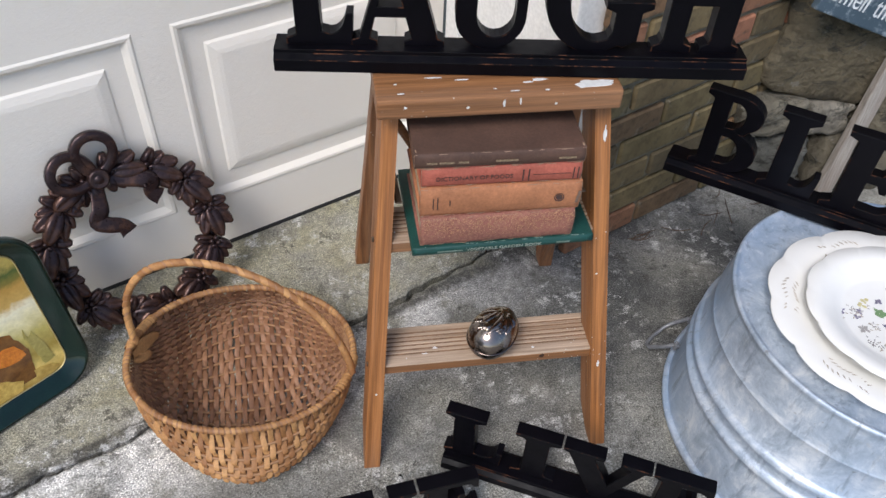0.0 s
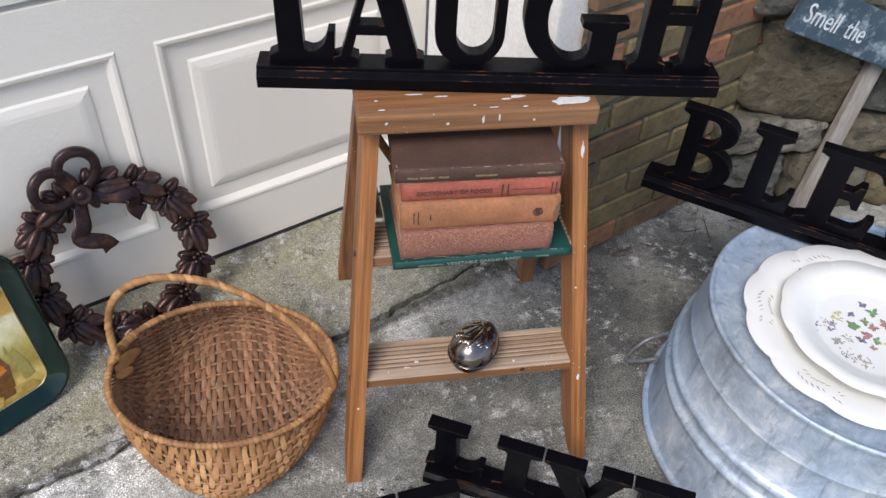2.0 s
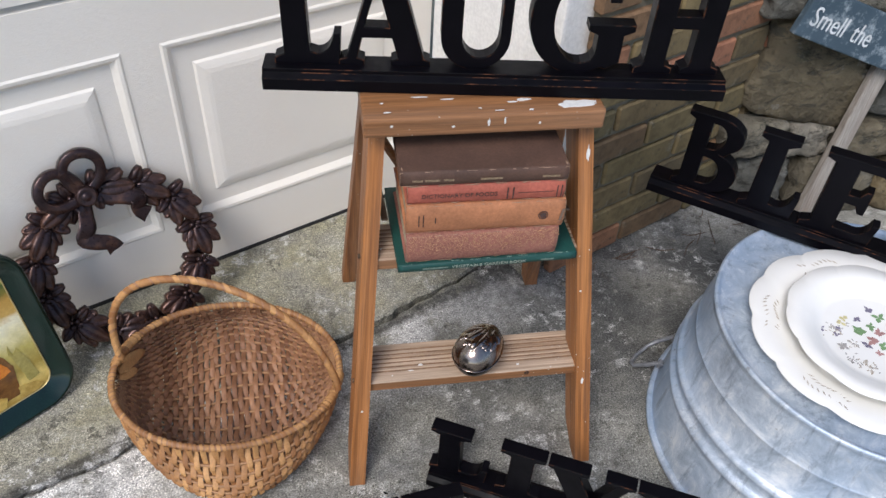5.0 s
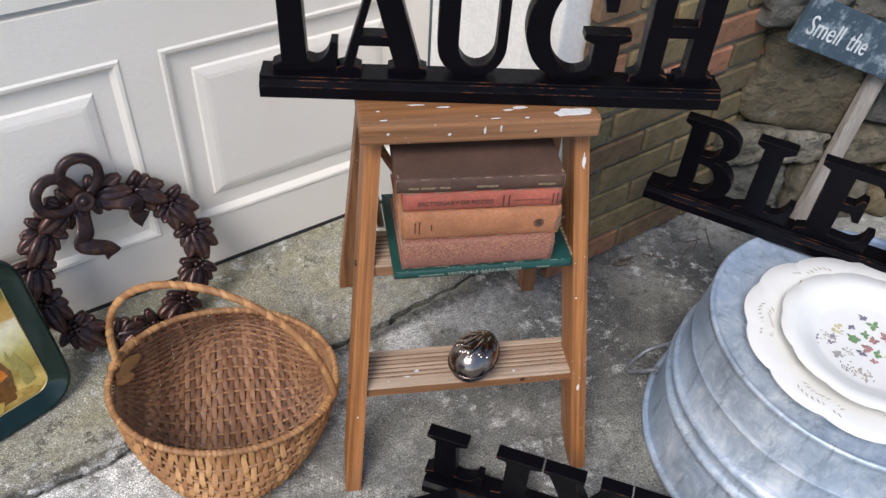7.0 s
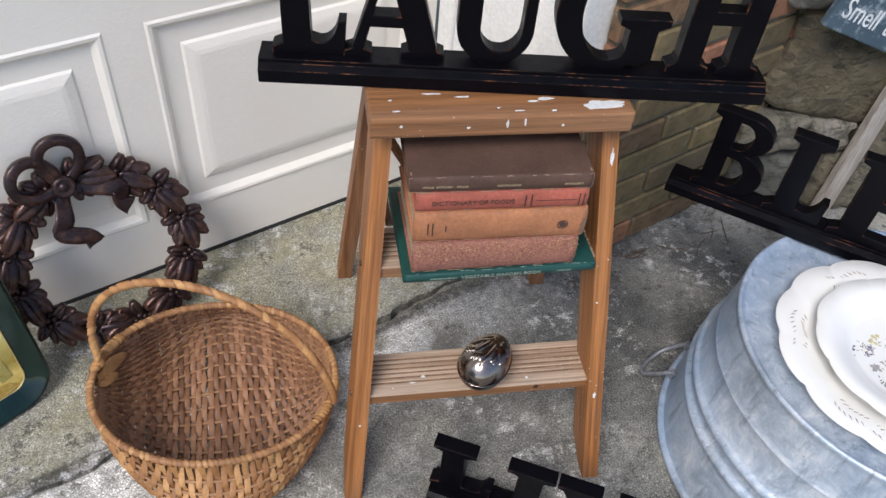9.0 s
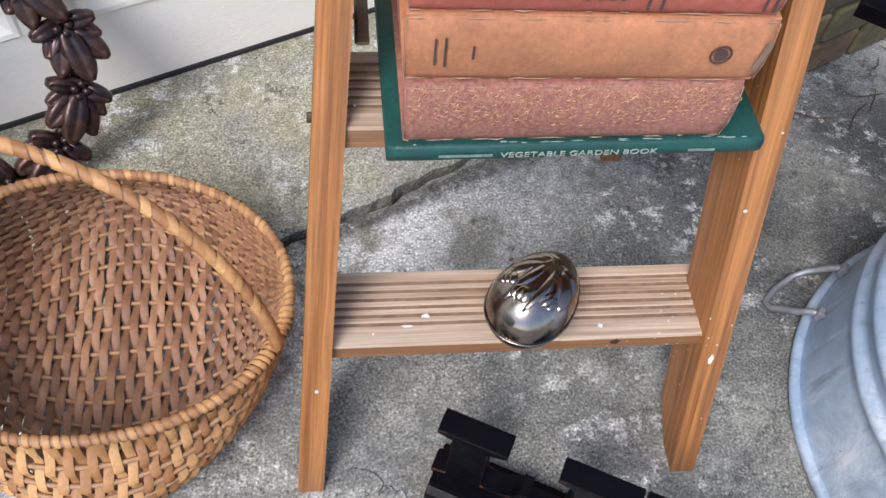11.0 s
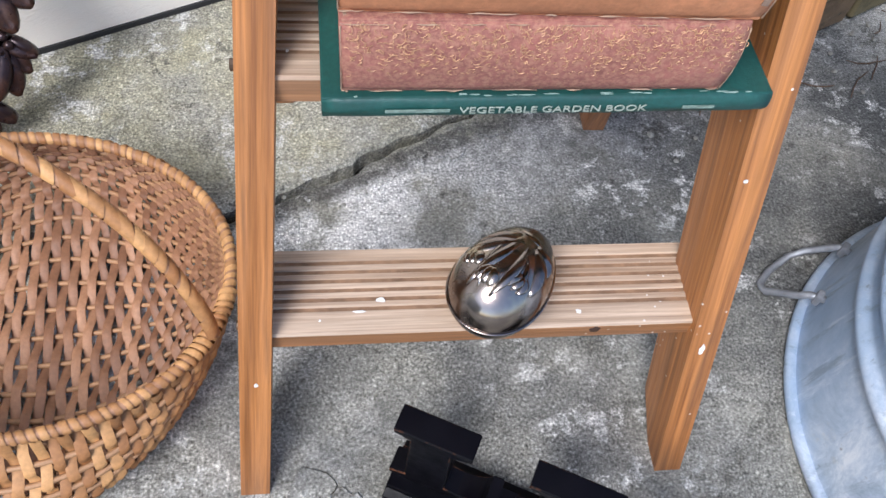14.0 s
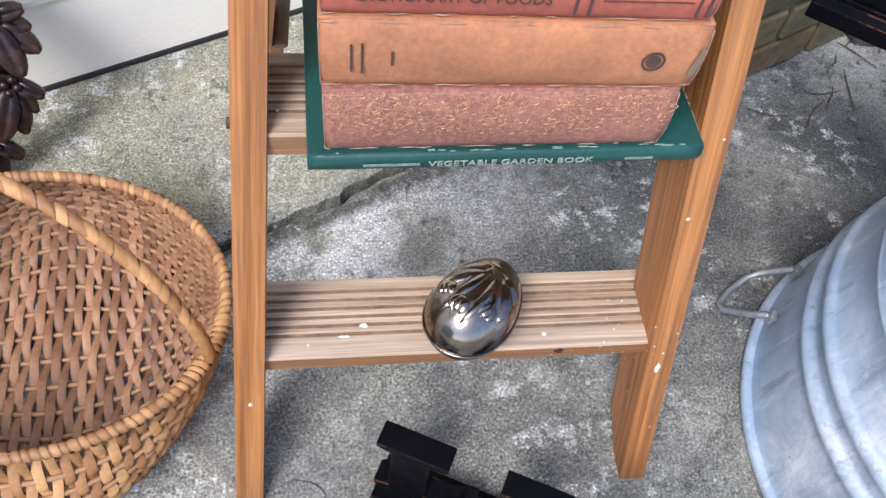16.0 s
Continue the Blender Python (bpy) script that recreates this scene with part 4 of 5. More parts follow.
def tail(pts, ws):
    """A flat twisting ribbon end."""
    P, S = [], []
    for i in range(len(pts) - 1):
        a, b, c, d = (Vector(pts[max(0, min(len(pts) - 1, i + o))]) for o in (-1, 0, 1, 2))
        for t in (0, 0.2, 0.4, 0.6, 0.8):
            P.append(tuple(0.5 * ((2 * b) + (c - a) * t + (2 * a - 5 * b + 4 * c - d) * t * t + (3 * b - a - 3 * c + d) * t ** 3)))
            S.append(ws[i] + (ws[i + 1] - ws[i]) * t)
    pts, ws = P + [pts[-1]], S + [ws[-1]]
    bm = bmesh.new()
    rings = []
    for i, (p, w) in enumerate(zip(pts, ws)):
        p = KNOT + Vector(p)
        a, b = KNOT + Vector(pts[max(0, i - 1)]), KNOT + Vector(pts[min(len(pts) - 1, i + 1)])
        t = (b - a).normalized()
        n_ = t.cross(Vector((0, 0, 1))).normalized()
        rings.append([bm.verts.new(p + n_ * e * w + Vector((0, 0, f))) for e, f in ((-1, 0), (-0.5, 0.004), (0.5, 0.001), (1, 0.005), (1, 0.001), (-1, -0.004))])
    for A, B in zip(rings, rings[1:]):
        for j in range(6):
            bm.faces.new((A[j], A[(j + 1) % 6], B[(j + 1) % 6], B[j]))
    bm.faces.new(rings[0])
    bm.faces.new(rings[-1][::-1])
    return bm


part("ribbon_tail", tail([(0, -0.006, 0), (-0.010, -0.034, 0.006), (-0.016, -0.058, 0.012), (-0.028, -0.076, 0.013), (-0.010, -0.088, 0.013), (0.010, -0.098, 0.010), (0.018, -0.114, 0.008)], [0.008, 0.013, 0.015, 0.014, 0.014, 0.013, 0.016]), BRONZE, bow, smooth=True)
part("ribbon_tail", tail([(0.004, -0.004, 0), (0.036, -0.016, 0.006), (0.066, -0.024, 0.012), (0.083, -0.036, 0.012), (0.076, -0.054, 0.010), (0.090, -0.070, 0.008)], [0.008, 0.013, 0.016, 0.016, 0.012, 0.016]), BRONZE, bow, smooth=True)

# ---- the painted tray leaning at the wreath ----
k = Mat("green_enamel", 0.16)
_n = k.noise(40, 5)
k.color(k.ramp(_n, [(0.3, (0.002, 0.011, 0.008)), (0.7, (0.004, 0.020, 0.014))]))
ENAMEL = k.m
GOLDLINE = plain_mat("gold_line", (0.45, 0.36, 0.16), 0.35, 0.4)
TRAYM = Matrix.Translation((-0.496, 0.270, 0.002)) @ pose(0, 0, 0, 0, 0, 40.2) @ pose(0, 0, 0, 90 - 12.0, 0, 0)
tray = thing("tray", TRAYM, "dark green metal tray with painted scene, leaning on the wreath", "tray")
TW, TH = 0.43, 0.325


def rounded(x0, x1, y0, y1, r, n=8):
    out = []
    for cx, cy, a0 in ((x1 - r, y1 - r, 0), (x0 + r, y1 - r, 90), (x0 + r, y0 + r, 180), (x1 - r, y0 + r, 270)):
        for i in range(n + 1):
            a = radians(a0 + 90 * i / n)
            out.append((cx + r * math.cos(a), cy + r * math.sin(a)))
    return out


bm = bmesh.new()
prof = [(0.0, 0.0), (0.0, 0.012), (0.004, 0.016), (0.008, 0.014), (0.014, 0.004), (0.030, -0.001), (0.034, -0.004), (0.036, -0.005)]
rings = []
for o, z in [(0.004, -0.004)] + prof:
    rings.append([bm.verts.new((x, y, z + 0.008)) for x, y in rounded(-TW + o, -o, o, TH - o, 0.062 - o)])
for A, B in zip(rings, rings[1:]):
    for i in range(len(A)):
        j = (i + 1) % len(A)
        bm.faces.new((A[i], A[j], B[j], B[i]))
bm.faces.new(rings[-1])
bm.faces.new(rings[0][::-1])
part("tray_body", bm, ENAMEL, tray, smooth=True)


def flat(poly, z, mat_, parent, name, thick=0.0004):
    bm = bmesh.new()
    lo, hi = ([bm.verts.new((x, y, zz)) for x, y in poly] for zz in (z, z + thick))
    n = len(poly)
    for i in range(n):
        bm.faces.new((lo[i], lo[(i + 1) % n], hi[(i + 1) % n], hi[i]))
    bm.faces.new(hi)
    bm.faces.new(lo[::-1])
    return part(name, bm, mat_, parent)


def paint(name, a, b, scale=30, rough=0.25):
    k = Mat(name, rough)
    n, m = k.noise(scale, 7, 0.7, dist=1.0), k.noise(scale * 4, 5)
    k.color(k.mix(0.35, k.ramp(n, [(0.3, a), (0.7, b)]), k.ramp(m, [(0.3, tuple(x * 0.6 for x in a)), (0.7, b)])))
    return k.m


def scene_paint():
    """Old varnished landscape: path, glow behind the houses, field, trees and sky, in soft brushed bands."""
    k = Mat("painted_scene", 0.16)
    sep = k.t.nodes.new("ShaderNodeSeparateXYZ")
    k.link(k.coord.outputs["Object"], sep.inputs[0])
    up = k.t.nodes.new("ShaderNodeMapRange")
    up.inputs[1].default_value, up.inputs[2].default_value = 0.036, TH - 0.036
    k.link(sep.outputs["Y"], up.inputs[0])
    blur = k.t.nodes.new("ShaderNodeMath")
    blur.operation = "MULTIPLY_ADD"
    k.link(k.noise(24, 6, 0.65, dist=0.6), blur.inputs[0])
    blur.inputs[1].default_value = 0.16
    k.link(up.outputs[0], blur.inputs[2])
    c = k.ramp(blur.outputs[0], [(0.08, (0.42, 0.26, 0.05)), (0.18, (0.80, 0.60, 0.18)), (0.29, (0.36, 0.26, 0.05)), (0.45, (0.52, 0.43, 0.12)), (0.56, (0.78, 0.70, 0.38)), (0.66, (0.92, 0.86, 0.62)), (0.72, (0.62, 0.40, 0.12)),
                                  (0.83, (0.52, 0.31, 0.08)), (0.88, (0.24, 0.20, 0.05)), (0.95, (0.09, 0.13, 0.04)), (1.0, (0.52, 0.40, 0.11))])
    k.color(k.mix(0.3, c, k.ramp(k.noise(90, 5, 0.7), [(0.3, 0.55), (0.7, 1.4)]), "MULTIPLY"))
    return k.m


part("gold_line", tube([(x, y, 0.0052) for x, y in rounded(-TW + 0.035, -0.035, 0.035, TH - 0.035, 0.028)], 0.0014, 4, True), GOLDLINE, tray)
I0, I1, J0, J1 = -TW + 0.036, -0.036, 0.036, TH - 0.036
W_, H_ = I1 - I0, J1 - J0
flat(rounded(I0, I1, J0, J1, 0.027), 0.0042, scene_paint(), tray, "painted_scene")


def pic(pts):
    return [(I1 - W_ * (1 - x), J0 + H_ * y) for x, y in pts]


def ragged(pts, seed, amp=0.012):
    """Breaks a painted outline into a brushed, uneven edge."""
    out = []
    for (x0, y0), (x1, y1) in zip(pts, pts[1:] + pts[:1]):
        n = max(1, int(math.hypot(x1 - x0, y1 - y0) / 0.03))
        for i in range(n):
            x, y = x0 + (x1 - x0) * i / n, y0 + (y1 - y0) * i / n
            d = amp * noise.noise(Vector((x * 21 + seed, y * 21, seed)))
            out.append((min(0.994, max(0.004, x + d)), min(0.99, max(0.006, y + 1.4 * d))))
    return pic(out)


LAYERS = (
    ("painted_arch", [(0.3, 0.5), (0.68, 0.5), (0.80, 0.475), (0.83, 0.44), (0.87, 0.3), (0.85, 0.05), (0.3, 0.03)], (0.07, 0.026, 0.008), (0.30, 0.13, 0.03), 20),
    ("painted_bush", [(0.875, 0.36), (0.89, 0.44), (0.90, 0.36), (0.925, 0.40), (0.93, 0.30), (0.955, 0.22), (0.96, 0.12), (0.90, 0.10), (0.89, 0.26)], (0.26, 0.22, 0.05), (0.52, 0.43, 0.13), 40),
    ("painted_fire", [(0.70, 0.33), (0.77, 0.37), (0.825, 0.36), (0.853, 0.25), (0.79, 0.235), (0.72, 0.27)], (0.45, 0.09, 0.008), (0.90, 0.32, 0.03), 45),
    ("painted_path", [(0.0, 0.20), (0.5, 0.24), (0.68, 0.19), (0.78, 0.07), (0.76, 0.01), (0.04, 0.01), (0.0, 0.04)], (0.36, 0.20, 0.03), (0.80, 0.56, 0.15), 30),
    ("painted_path", [(0.84, 0.10), (0.93, 0.09), (0.96, 0.04), (0.92, 0.01), (0.84, 0.01)], (0.36, 0.20, 0.03), (0.70, 0.50, 0.14), 30),
)
for i, (nm, pts, lo_, hi_, sc) in enumerate(LAYERS):
    flat(ragged(pts, i * 3.3), 0.0050 + 0.0003 * i, paint(nm, lo_, hi_, sc, 0.12), tray, nm, 0.0003)

# ---- the upturned washtub ----
k = Mat("galvanised_zinc", 0.5, 0.30)
_v = k.noise(19, 9, 0.78, dist=0.5)
_s = k.noise(3.5, 5, 0.6, k.vec((1, 1, 0.25)))
_f = k.noise(120, 5)
_c = k.ramp(_v, [(0.3, (0.26, 0.32, 0.39)), (0.5, (0.50, 0.57, 0.65)), (0.64, (0.76, 0.79, 0.82))])
_c = k.mix(k.ramp(_s, [(0.42, 0.0), (0.62, 0.7)]), _c, (0.31, 0.43, 0.60))
_c = k.mix(k.ramp(k.noise(26, 7, 0.75), [(0.6, 0.0), (0.72, 0.45)]), _c, (0.55, 0.53, 0.48))
_c = k.mix(k.ramp(k.noise(1.0, 6, 0.7, k.vec((70, 70, 9))), [(0.57, 0.0), (0.66, 0.4)]), _c, (0.80, 0.84, 0.88))
_c = k.mix(k.ramp(k.noise(1.0, 6, 0.7, k.vec((55, 55, 7), (0.2, 0.1, 0.7))), [(0.56, 0.0), (0.66, 0.7)]), _c, (0.24, 0.29, 0.36))
_c = k.mix(k.ramp(k.noise(60, 3), [(0.7, 0.0), (0.74, 0.5)]), _c, (0.15, 0.13, 0.11))
k.color(_c).rough(_v, 0.30, 0.52).bump(_f, 0.0004, 0.5).bump(_v, 0.002, 0.3)
ZINC = k.m
tub = thing("washtub", pose(0.829, -0.004, 0), "upturned galvanised washtub, dented and weathered, standing on the concrete", "washtub")


def wall_r(z):
    return 0.2915 + (0.254 - 0.2915) * z / 0.309


tp = [(wall_r(0.012), 0.012)]
for z0, hgt, amp in ((0.112, 0.022, 0.0080), (0.148, 0.022, 0.0080), (0.226, 0.007, 0.0012)):
    tp.append((wall_r(z0 - 0.012), z0 - 0.012))
    for i in range(9):
        z = z0 + hgt * i / 8
        tp.append((wall_r(z) + amp * math.sin(math.pi * i / 8), z))
for z in (0.26, 0.292, 0.301):
    tp.append((wall_r(z), z))
tp += [(0.2562, 0.303), (0.2566, 0.3075), (0.254, 0.3105), (0.2505, 0.3100), (0.2475, 0.3060), (0.2440, 0.3045), (0.20, 0.3040), (0.1, 0.3042), (0, 0.3042)]


def dent(q, r, z):
    return 0.006 * noise.noise(Vector((2 * math.cos(q), 2 * math.sin(q), z * 6))) + 0.0015 * noise.noise(Vector((7 * math.cos(q), 7 * math.sin(q), z * 25)))


part("tub_body", lathe(tp, 128, wob=dent), ZINC, tub, smooth=True)
rl = []
for i in range(96):
    q = 2 * math.pi * i / 96
    r = 0.2925 * (1 + dent(q, 0.29, 0.01))
    rl.append((r * math.cos(q), r * math.sin(q), 0.0075))
part("rolled_rim", tube(rl, 0.0072, 10, True), ZINC, tub, "rolled wire rim", True)
WIRE = plain_mat("galvanised_wire", (0.27, 0.28, 0.30), 0.45, 0.5, 0.25, 60)


def tub_handle(deg):
    """A drop handle: two ears and a bent wire bail that hangs to the ground."""
    h = new("handle")
    h.parent = tub
    h.matrix_local = pose(0, 0, 0, 0, 0, deg)
    tagged(h, "bent wire drop handle")
    r = wall_r(0.045)
    path = [(r - 0.004, 0.038, 0.050), (r + 0.010, 0.040, 0.048), (r + 0.020, 0.040, 0.036), (r + 0.048, 0.037, 0.010), (r + 0.056, 0.030, 0.0065), (r + 0.055, 0.006, 0.0055),
            (r + 0.045, -0.026, 0.0085), (r + 0.034, -0.036, 0.018), (r + 0.016, -0.040, 0.038), (r + 0.008, -0.040, 0.048), (r - 0.004, -0.038, 0.050)]
    part("bail", tube(path, 0.0042, 8), WIRE, h, smooth=True)
    for s in (-1, 1):
        part("ear", box((0.008, 0.013, 0.016), (r + 0.003, s * 0.039, 0.049), 0.003), WIRE, h)


tub_handle(139)
tub_handle(-41)

# ---- plates on the tub ----
k = Mat("cream_china", 0.12)
k.color(k.ramp(k.noise(9, 4), [(0.3, (0.86, 0.845, 0.80)), (0.7, (0.90, 0.89, 0.85))]))
CHINA = k.m


def scallop(n, amp):
    def f(q, r, z):
        if r < 0.090:
            return 0.0
        w = abs(math.sin(q * n / 2)) ** 0.6
        return amp * (w - 0.6) * min(1.0, (r - 0.090) / 0.045)
    return f


def plate(m, R, label, n, amp, group="plates on the tub"):
    ob = thing("plate", m, label, "plate", group)
    k = R / 0.185
    pr = [(0, 0.003), (0.10, 0.003), (0.108, 0.0), (0.112, 0.0), (0.118, 0.006), (0.150, 0.016), (0.183, 0.0225), (0.185, 0.0240), (0.184, 0.0255), (0.150, 0.0200), (0.126, 0.0135), (0.114, 0.0075), (0.106, 0.0065), (0, 0.0065)]
    part("dish", lathe([(r * k, z) for r, z in pr], 160, wob=scallop(n, amp)), CHINA, ob, smooth=True)
    return ob


platter = plate(pose(0.793, -0.034, 0.3050, 0, 0, 10), 0.187, "large cream china plate with scalloped edge and brown leaf sprigs", 12, 0.042)
plate2 = plate(pose(0.796, -0.038, 0.3195, 0, 0, 0), 0.141, "smaller cream china plate with a painted bouquet, on the larger plate", 12, 0.030)
SEPIA = plain_mat("sepia_print", (0.47, 0.41, 0.33), 0.3)
PGREEN = plain_mat("green_print", (0.20, 0.33, 0.16), 0.3)
PYELLOW = plain_mat("yellow_print", (0.60, 0.54, 0.28), 0.3)
PROSE = plain_mat("rose_print", (0.48, 0.27, 0.25), 0.3)
PPURPLE = plain_mat("purple_print", (0.22, 0.20, 0.27), 0.3)
PGREY = plain_mat("grey_print", (0.40, 0.38, 0.36), 0.3)


def leaf_bm(bm, x, y, z, a, ln, w):
    c, s = math.cos(a), math.sin(a)
    pts = [(0, 0), (0.3, 0.8), (0.6, 0.9), (1, 0), (0.6, -0.9), (0.3, -0.8)]
    vs = []
    for p, q in pts:
        dx, dy = p * ln * c - q * w * s, p * ln * s + q * w * c
        vs.append(bm.verts.new((x + dx, y + dy, z)))
    bm.faces.new(vs)
    return bm


def rim_height(r):
    return 0.0135 + (r - 0.127) / 0.059 * 0.0122


rnd = random.Random(8)
for i in range(6):
    # sprigs on the broad rim of the large plate
    q0 = 2 * math.pi * i / 6 + 0.2
    bm = bmesh.new()
    for j in range(9):
        q = q0 + 0.05 * j
        r = 0.154 + 0.003 * math.sin(j * 0.9)
        for sd in (-1, 1):
            rr = r + sd * 0.005
            vs = []
            a = q + math.pi / 2 + sd * -0.7
            for p, w in ((0, 0), (0.4, 0.9), (1, 0), (0.4, -0.9)):
                x = rr * math.cos(q) + 0.011 * p * math.cos(a) - w * 0.0015 * math.sin(a)
                y = rr * math.sin(q) + 0.011 * p * math.sin(a) + w * 0.0015 * math.cos(a)
                vs.append(bm.verts.new((x, y, rim_height(math.hypot(x, y)) + 0.0012)))
            bm.faces.new(vs)
    part("leaf_sprig", bm, SEPIA, platter, "brown printed leaf sprig")
ZP = 0.0065 * 1 + 0.0004
spots = [(-0.035, 0.020, PYELLOW, 3, 0.010), (-0.028, 0.026, PYELLOW, 3, 0.010), (-0.012, 0.022, PPURPLE, 4, 0.008), (-0.020, 0.004, PGREEN, 5, 0.013), (0.0, 0.010, PGREEN, 4, 0.010), (-0.010, -0.012, PROSE, 6, 0.013), (0.004, -0.002, PROSE, 6, 0.010),
         (-0.022, -0.018, PPURPLE, 5, 0.009), (-0.012, -0.032, PROSE, 4, 0.009), (0.008, -0.028, PYELLOW, 4, 0.009), (-0.002, -0.022, PGREEN, 4, 0.011), (0.018, 0.022, PGREEN, 4, 0.012), (0.024, 0.0, PROSE, 6, 0.013), (0.030, -0.022, PGREEN, 4, 0.011), (0.012, 0.036, PPURPLE, 4, 0.009),
         (-0.064, 0.014, PPURPLE, 3, 0.007), (-0.072, 0.004, SEPIA, 3, 0.007), (-0.050, 0.002, PPURPLE, 3, 0.007), (-0.044, 0.010, PPURPLE, 4, 0.008), (-0.052, -0.016, PGREY, 5, 0.010), (-0.078, 0.016, SEPIA, 2, 0.006)]
for x, y, mt, n, ln in spots:
    bm = bmesh.new()
    a0 = rnd.uniform(0, 6)
    for j in range(n):
        leaf_bm(bm, x * 1.25 + 0.002, y * 1.25 + 0.012, ZP + 0.0002 * j, a0 + 2 * math.pi * j / n + rnd.uniform(-0.5, 0.5), ln * rnd.uniform(0.6, 1.15), ln * rnd.uniform(0.22, 0.40))
    part("printed_flower", bm, mt, plate2)
for i in range(26):
    a = rnd.uniform(math.pi * 0.75, math.pi * 1.75)
    r = rnd.uniform(0.045, 0.078)
    bm = bmesh.new()
    for j in range(rnd.randint(3, 6)):
        leaf_bm(bm, r * math.cos(a) + rnd.uniform(-0.008, 0.008), r * math.sin(a) + rnd.uniform(-0.008, 0.008), ZP + 0.0001 * j, rnd.uniform(0, 6), 0.0055, 0.0011)
    part("printed_sprig", bm, PGREY if i % 2 else SEPIA, plate2)

# ---- word signs of black painted wooden letters ----
k = Mat("black_paint", 0.38)
_n = k.noise(18, 5)
k.color(k.ramp(_n, [(0.3, (0.0015, 0.0015, 0.0025)), (0.7, (0.0035, 0.003, 0.005))])).rough(k.noise(50, 4), 0.28, 0.5).bump(k.noise(90, 4), 0.0004, 0.5)
k.b.inputs["Specular IOR Level"].default_value = 0.11
BLACK = k.m
k = Mat("worn_edge", 0.8)
_n = k.noise(30, 7, 0.75)
k.color(k.ramp(_n, [(0.52, (0.004, 0.004, 0.005)), (0.62, (0.085, 0.034, 0.018)), (0.76, (0.22, 0.10, 0.05))]))
k.b.inputs["Specular IOR Level"].default_value = 0.1
WORN = k.m


def arc(cx, cy, rx, ry, a0, a1, n=14):
    return [(cx + rx * math.cos(radians(a0 + (a1 - a0) * i / n)), cy + ry * math.sin(radians(a0 + (a1 - a0) * i / n))) for i in range(n + 1)]


def stroke(path, widths):
    """A closed outline round a centre line."""
    L, R = [], []
    n = len(path)
    for i in range(n):
        a, b = Vector(path[max(0, i - 1)]), Vector(path[min(n - 1, i + 1)])
        t = (b - a).normalized()
        nn = Vector((-t.y, t.x))
        w = widths[i] if isinstance(widths, list) else widths
        p = Vector(path[i])
        L.append(tuple(p + nn * w / 2))
        R.append(tuple(p - nn * w / 2))
    return L + R[::-1]


def serif(x0, x1, y, up, s0, s1):
    """Bracketed foot of a stem from s0 to s1 on a slab x0..x1, listed from right to left or left to right."""
    return [(x0, y), (x1, y), (x1, y + up * 0.06), (s1 + 0.02, y + up * 0.09), (s1, y + up * 0.13), (s0, y + up * 0.13), (s0 - 0.02, y + up * 0.09), (x0, y + up * 0.06)]


def stem(x0, x1, s0, s1):
    b, t = serif(x0, x1, 0, 1, s0, s1), serif(x0, x1, 1, -1, s0, s1)
    return [b[7], b[0], b[1], b[2], b[3], b[4], t[4], t[3], t[2], t[1], t[0], t[7], t[6], t[5], b[5], b[6]]


